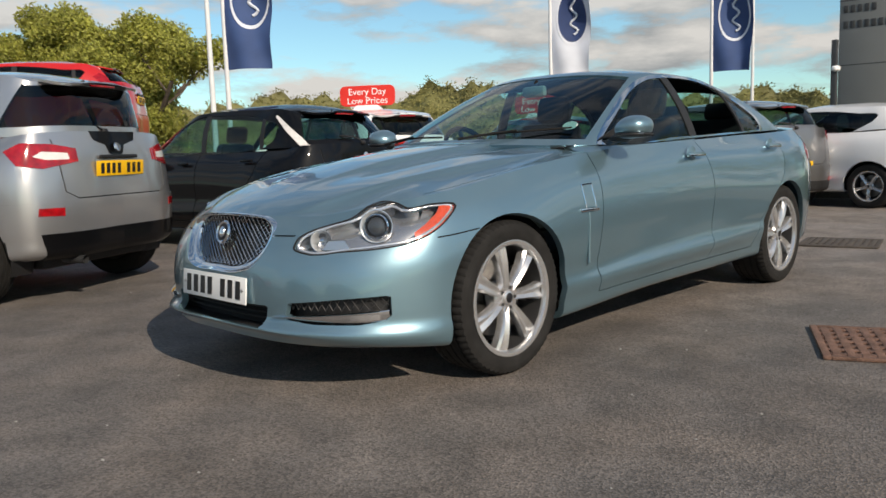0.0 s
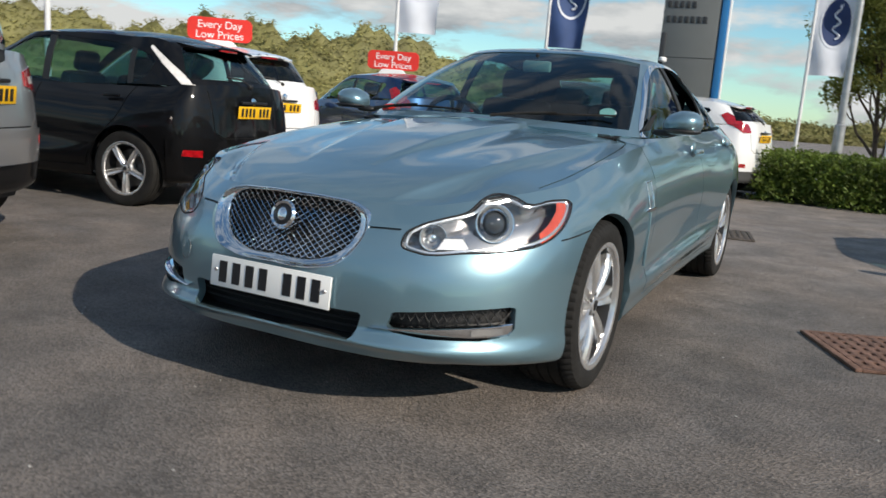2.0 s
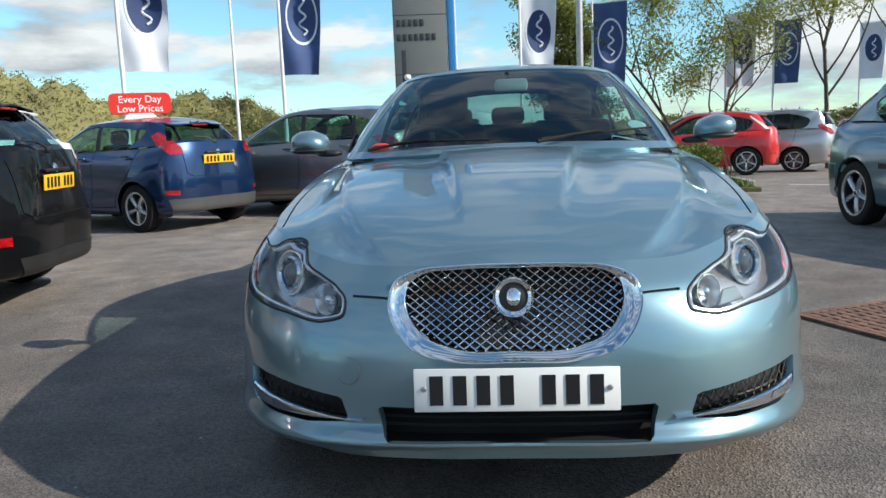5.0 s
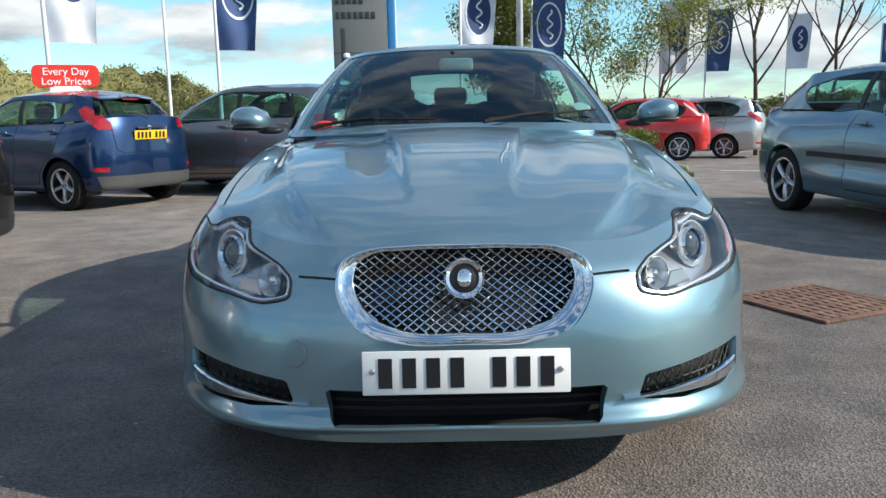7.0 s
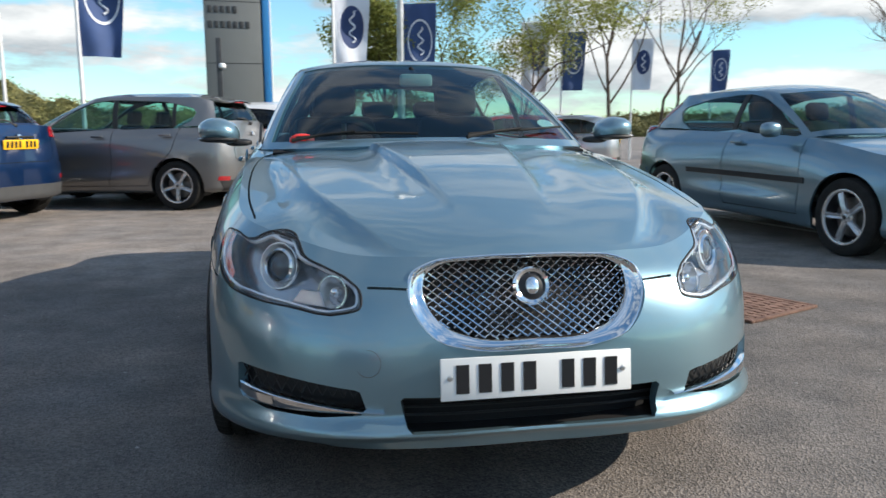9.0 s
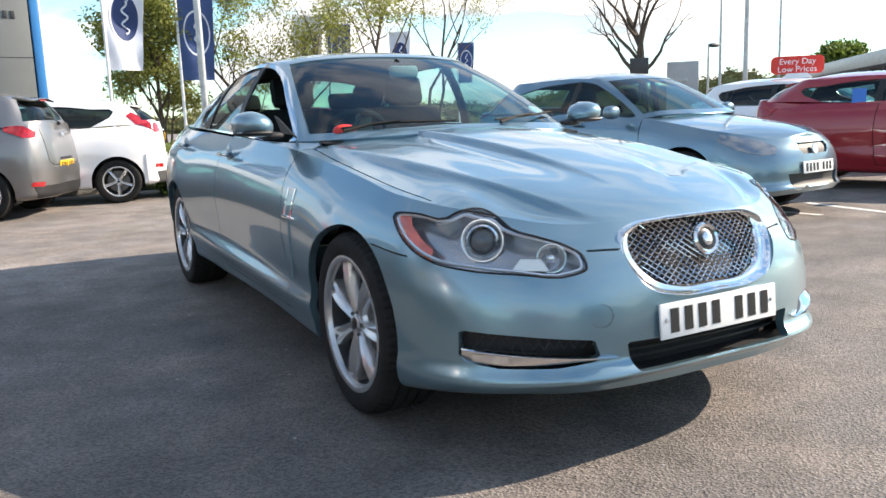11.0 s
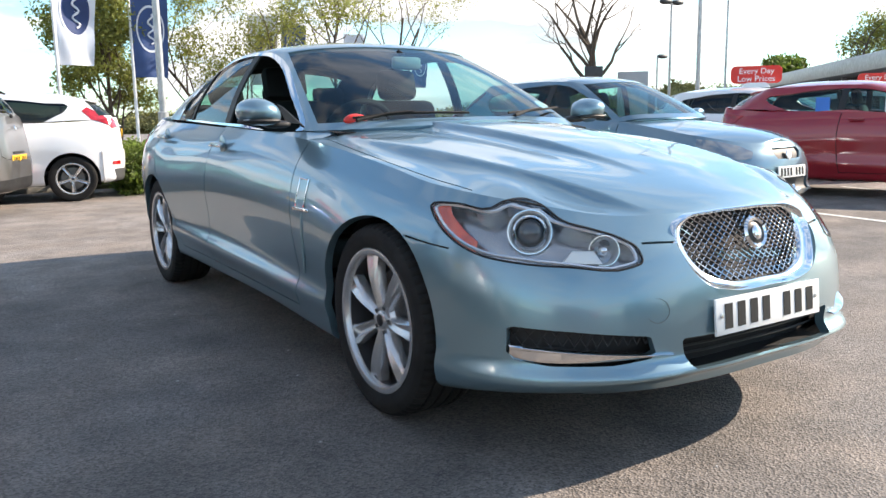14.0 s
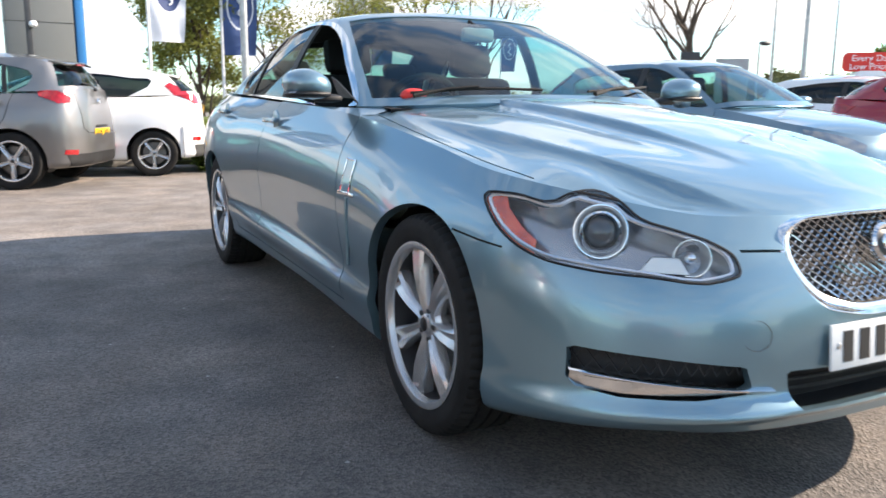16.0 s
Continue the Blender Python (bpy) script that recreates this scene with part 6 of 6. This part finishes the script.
def tree(at, h, spread, seed, label, leaf, size, per, clump, trunk_r=.10, stems=1, bare=False, first=.3, limbs=9):
    """A tapered trunk with forking limbs and a loose crown of small leaves."""
    rng = np.random.default_rng(seed)
    t = thing("tree", label, "tree", pose(*at), "trees")
    wood, tips = bmesh.new(), []

    def grow(p, d, length, rad, depth):
        path, q, dd = [Vector(p)], Vector(p), Vector(d)
        n = 4
        for _ in range(n):
            dd = (dd + Vector(rng.normal(size=3)) * .16 + Vector((0, 0, .05))).normalized()
            q = q + dd * (length / n)
            path.append(q.copy())
        tube(path, [rad * (1 - .13 * i) for i in range(n + 1)], 7 if depth < 2 else 4, wood, caps=False)
        if depth >= (4 if bare else 3):
            tips.append(path[-1])
            tips.append(path[2])
            return
        for k in range(3 if depth else limbs // stems):
            f = (first + (1 - first) * (k + .5) / (limbs // stems)) if depth == 0 else .5 + .5 * (k + 1) / 3
            i = min(n - 1, int(f * n))
            b = path[i].lerp(path[i + 1], f * n - i)
            az = rng.random() * 2 * math.pi if depth else 2.4 * k + rng.random()
            out = Vector((math.cos(az), math.sin(az), .75 if depth == 0 else .35)).normalized()
            nd = (dd * .55 + out * .8).normalized()
            grow(b, nd, length * (.52 if depth == 0 else .58) * (.8 + .4 * rng.random()) * spread, rad * (1 - .13 * i) * .55, depth + 1)
    for s in range(stems):
        a = 2 * math.pi * s / stems
        lean = Vector((math.cos(a) * .25 * (stems > 1), math.sin(a) * .25 * (stems > 1), 1)).normalized()
        grow((.12 * math.cos(a) * (stems > 1), .12 * math.sin(a) * (stems > 1), -.1), lean, h * .62, trunk_r / stems ** .4, 0)
    part("trunk", wood, M["bark"], t, "bare brown trunk and limbs")
    if not bare:
        me = leaf_cloud(rng, [((p.x, p.y, p.z), (clump, clump, clump * .75)) for p in tips], size, per, "crown")
        me.materials.append(M[leaf])
        crown = new("crown", me)
        crown.parent = t
        tagged(crown, "loose crown of fresh spring leaves")
    return t


tree((4.6, 18.5, -.25), 5.6, 1.0, 3, "bushy young tree with several stems and fresh leaves", "leafy", .042, 74, .52, .08, 2, limbs=12, first=.2)
tree((9.1, 20.85, -.3), 7.6, 1.0, 5, "slender street tree with thin spring leaves", "leafy", .036, 52, .42, .075, 1, first=.42)
tree((11.3, 21.7, -.3), 8.0, 1.05, 8, "street tree with thin spring leaves and forked trunk", "leafy", .036, 52, .44, .085, 2, first=.45)
tree((25.85, 26.35, -.3), 9.5, 1.0, 11, "old leafless tree with dark twisted limbs", "leafy", .05, 1, .3, .25, 1, bare=True, first=.35)
tree((46.2, 32.0, -.3), 5.8, .75, 13, "dense conifer-green tree behind the showroom", "leafdark", .16, 40, .9, .2, 1, limbs=14, first=.15)
tree((52.0, 30.0, -.3), 7.6, 1.0, 17, "leafless tree behind the showroom", "leafy", .05, 1, .3, .22, 1, bare=True)
tree((56.0, 27.5, -.3), 8.2, 1.0, 19, "leafy tree behind the showroom", "leafy", .14, 34, .9, .2, 1)
for k, (at, h, sp) in enumerate((((-20.6, 5.4, 0), 5.4, .78), ((-18.4, 6.9, 0), 6.4, .70), ((-19.9, 7.0, 0), 6.0, .72), ((-22.5, 4.8, 0), 5.0, .74), ((-19.6, 6.2, 0), 6.0, .70))):
    tree(at, h, sp, 31 + k, "dense yellow-green tree at the edge of the yard", "leafgold", .058, 190, .52, .16, 3, limbs=15, first=.05)
tree((2.0, 18.3, -.1), 5.4, .80, 41, "leafy young tree behind the hedge", "leafy", .050, 72, .42, .07, 1, limbs=13, first=.12)

# far woods: a ridge of rounded crowns along the horizon, clothed with leaves
def ridge(deg):
    tall = np.interp(deg, [-110, -60, -34, -20, -12, -4, 20, 34, 42, 56, 66, 80], [8.6, 8.8, 9.6, 7.4, 4.2, 2.6, 2.8, 3.2, 4.8, 4.8, 4.0, 3.4])
    return tall * (1 + .10 * math.sin(deg * .55) + .07 * math.sin(deg * 1.7 + 1) + .05 * math.sin(deg * 4.1))


rng = np.random.default_rng(71)
rows, spots = [], []
for deg in np.arange(-112, 80, .5):
    h = ridge(deg)
    row = []
    for k in range(9):
        t = k / 8
        d = 108 + 5 * math.sin(deg * .21) - 2.6 * math.cos(t * 1.5) + 1.3 * noise.noise(Vector((deg * .5, t * 4, 0)))
        z = h * (t ** .8) * (1 + .05 * noise.noise(Vector((deg * .9, t * 3, 5)))) - .6
        p = (d * math.sin(radians(deg)), -3 + d * math.cos(radians(deg)), z)
        row.append(p)
        spots.append(((p[0], p[1], z), (.9, .9, .55)))
    rows.append(row)
woods = thing("woods", "olive spring woodland along the horizon", "woods", kind="stuff")
part("crowns", grid_mesh(rows), M["leafolive"], woods, sharp=180)
me = leaf_cloud(rng, spots, .20, 26, "leaves")
me.materials.append(M["leafolive"])
o = new("leaves", me)
o.parent = woods

# planted bed with kerb, grass and a clipped hedge
bed = solo("planted_bed", prism([(-7.5, -.05), (3.95, -.05), (3.95, .07), (-7.5, .07)], 1.32, .01), M["soil"], "grassed bed with soil along the yard", "ground", m=pose(0, 11.30, 0), kind="structure")
solo("hedge_bed", prism([(.42, -.05), (3.94, -.05), (3.94, .068), (.42, .068)], 1.30, .01), M["soil"], "soil bed under the clipped hedge", "ground", m=pose(0, 9.99, 0), kind="structure")
kerb_mesh = mesh_of(box(0, 0, .06, .905, .125, .13, .012), "kerb_stone", M["kerb"])
kerbs = thing("kerb", "pale concrete kerb round the planted bed", "kerb", kind="structure")
for k in range(8):
    o = new("kerb_stone", kerb_mesh)
    o.parent = kerbs
    o.matrix_basis = pose(-7.1 + .915 * k, 11.23, 0)
for k in range(3):
    o = new("kerb_stone", kerb_mesh)
    o.parent = kerbs
    o.matrix_basis = pose(4.02, 11.22 + .915 * k, 0, 0, 0, 90)
rng = np.random.default_rng(5)
V, F = [], []
for _ in range(16000):
    x, y = rng.uniform(-7.4, 3.9), 10.05 + 2.5 * rng.random()
    if x < .5:
        y = 11.35 + 1.2 * (y - 10.05) / 2.5
    hgt, a = rng.uniform(.05, .16), rng.random() * 6.28
    dx, dy = .008 * math.cos(a), .008 * math.sin(a)
    n = len(V)
    V += [(x - dx, y - dy, .065), (x + dx, y + dy, .065), (x + rng.normal() * .03, y + rng.normal() * .03, .065 + hgt)]
    F.append((n, n + 1, n + 2))
me = bpy.data.meshes.new("grass")
me.from_pydata(V, [], F)
me.materials.append(M["grass"])
tagged(new("grass", me), "rough green grass in the planted bed", "grass", kind="stuff")
spots = []
for x in np.arange(.35, 3.35, .15):
    for y in np.arange(9.72, 11.2, .2):
        for z in np.arange(.08, .74, .12):
            spots.append(((x + rng.normal() * .04, y + rng.normal() * .04, z + rng.normal() * .025), (.12, .12, .09)))
hedge = thing("hedge", "low clipped green hedge in the planted bed", "hedge")
me = leaf_cloud(rng, spots, .034, 30, "foliage")
me.materials.append(M["leafdark"])
o = new("foliage", me)
o.parent = hedge
wood = bmesh.new()
for k in range(26):
    x, y = .5 + .125 * k, 10.4 + .4 * math.sin(k * 2.1)
    tube([(x, y, .0), (x + .05, y + .04, .35), (x - .03, y, .62)], [.016, .012, .006], 5, wood)
part("stems", wood, M["bark"], hedge)

# showroom across the yard
show_m = Matrix.Translation((21.5, 9.6, -.75)) @ pose(0, 0, 0, 0, 0, 46)
room = thing("showroom_building", "low showroom with a flat grey roof and glass front", "building", show_m)
part("roof", box(11, -4.0, 3.25, 24, 9.5, .42, .03), M["wallclad"], room, "flat grey roof with a deep edge")
part("roof_edge", box(11, .78, 3.25, 24.1, .06, .50, .01), M["galv"], room)
part("rear_wall", box(11, -5.0, 1.5, 23, .3, 3.3), M["wallclad"], room)
part("floor_slab", box(11, -2.2, .09, 23, 5.6, .18), M["kerb"], room)
for k in range(11):
    part("column", box(.3 + 2.15 * k, -.1, 1.55, .16, .16, 3.0, .01), M["galv"], room)
for k in range(10):
    w = part("window", box(1.375 + 2.15 * k, -.12, 1.55, 2.0, .02, 2.8), M["tint"], room)
    part("transom", box(1.375 + 2.15 * k, -.10, 2.25, 2.0, .05, .07), M["galv"], w)

# ironwork and paint on the yard
def drain(label, m, metal, pit):
    g = thing("drain_cover", label, "drain cover", m, "drain covers")
    part("pit", box(0, 0, -.0, .60, .58, .004), pit, g)
    for s in (1, -1):
        part("frame_bar", box(s * .315, 0, .006, .035, .66, .016, .003), metal, g)
        part("frame_bar", box(0, s * .315, .006, .595, .035, .016, .003), metal, g)
    for k in range(10):
        part("grate_bar", box(-.27 + .06 * k, 0, .007, .038, .592, .012, .003), metal, g)
    for k in range(7):
        part("cross_bar", box(0, -.255 + .085 * k, .005, .592, .044, .012, .002), metal, g)
    return g


drain("rusty cast-iron drain grating set in the asphalt", pose(1.995, 1.465, .004, 0, 0, 25), M["rust"], M["pit"])


def stripe(a, b, w=.09):
    a, b = Vector((*a, .004)), Vector((*b, .004))
    d = (b - a).normalized()
    n = Vector((-d.y, d.x, 0)) * w / 2
    rows = [[a.lerp(b, k / 12) + n + Vector(np.random.normal(size=3) * .004) * Vector((1, 1, 0)).length, a.lerp(b, k / 12) - n] for k in range(13)]
    for r_ in rows:
        for p in r_:
            p.z = .004 + ground_z(p.x, p.y)
    bm = grid_mesh(rows, flip=True)
    bmesh.ops.recalc_face_normals(bm, faces=bm.faces[:])
    solo("bay_line", bm, M["line"], "worn white painted bay line", "road marking", group="bay lines", kind="structure")


drain("dusty grey iron drain grating set in the asphalt", pose(.52, 5.25, .004, 0, 0, 12), M["duskiron"], M["steel"])
rng = np.random.default_rng(9)
V, F = [], []
for _ in range(420):
    x, y, s = rng.uniform(-6, 6), rng.uniform(-2.6, 7.5), rng.uniform(.002, .007)
    n = len(V)
    V += [(x + s * 1.6, y, .001), (x, y + s, .001), (x - s * 1.3, y - .2 * s, .001), (x + .3 * s, y - s, .001), (x, y, s * .9)]
    F += [(n, n + 1, n + 4), (n + 1, n + 2, n + 4), (n + 2, n + 3, n + 4), (n + 3, n, n + 4)]
me = bpy.data.meshes.new("loose_grit")
me.from_pydata(V, [], F)
me.materials.append(M["kerb"])
tagged(new("loose_grit", me), "pale loose grit scattered on the asphalt", "grit", kind="stuff")


# ---------------------------------------------------------------- ground
for a, b in (((5.62, 2.9), (5.25, .4)), ((8.6, 3.9), (7.9, .6)), ((4.78, 11.2), (8.2, 9.6)), ((6.3, 12.4), (10.6, 10.4)), ((4.35, 5.85), (4.9, 2.2))):
    stripe(a, b)
ax_ = [-900, -200, -60] + list(range(-30, 31, 3)) + [40, 60, 200, 900]
ay_ = [-900, -200, -60, -30, -12, -6] + list(range(-3, 34, 3)) + [45, 60, 90, 200, 900]
solo("ground", grid_mesh([[(x, y, ground_z(x, y)) for y in ay_] for x in ax_]), M["asphalt"], "grey worn asphalt of a dealership yard", "ground", kind="structure", sharp=80)
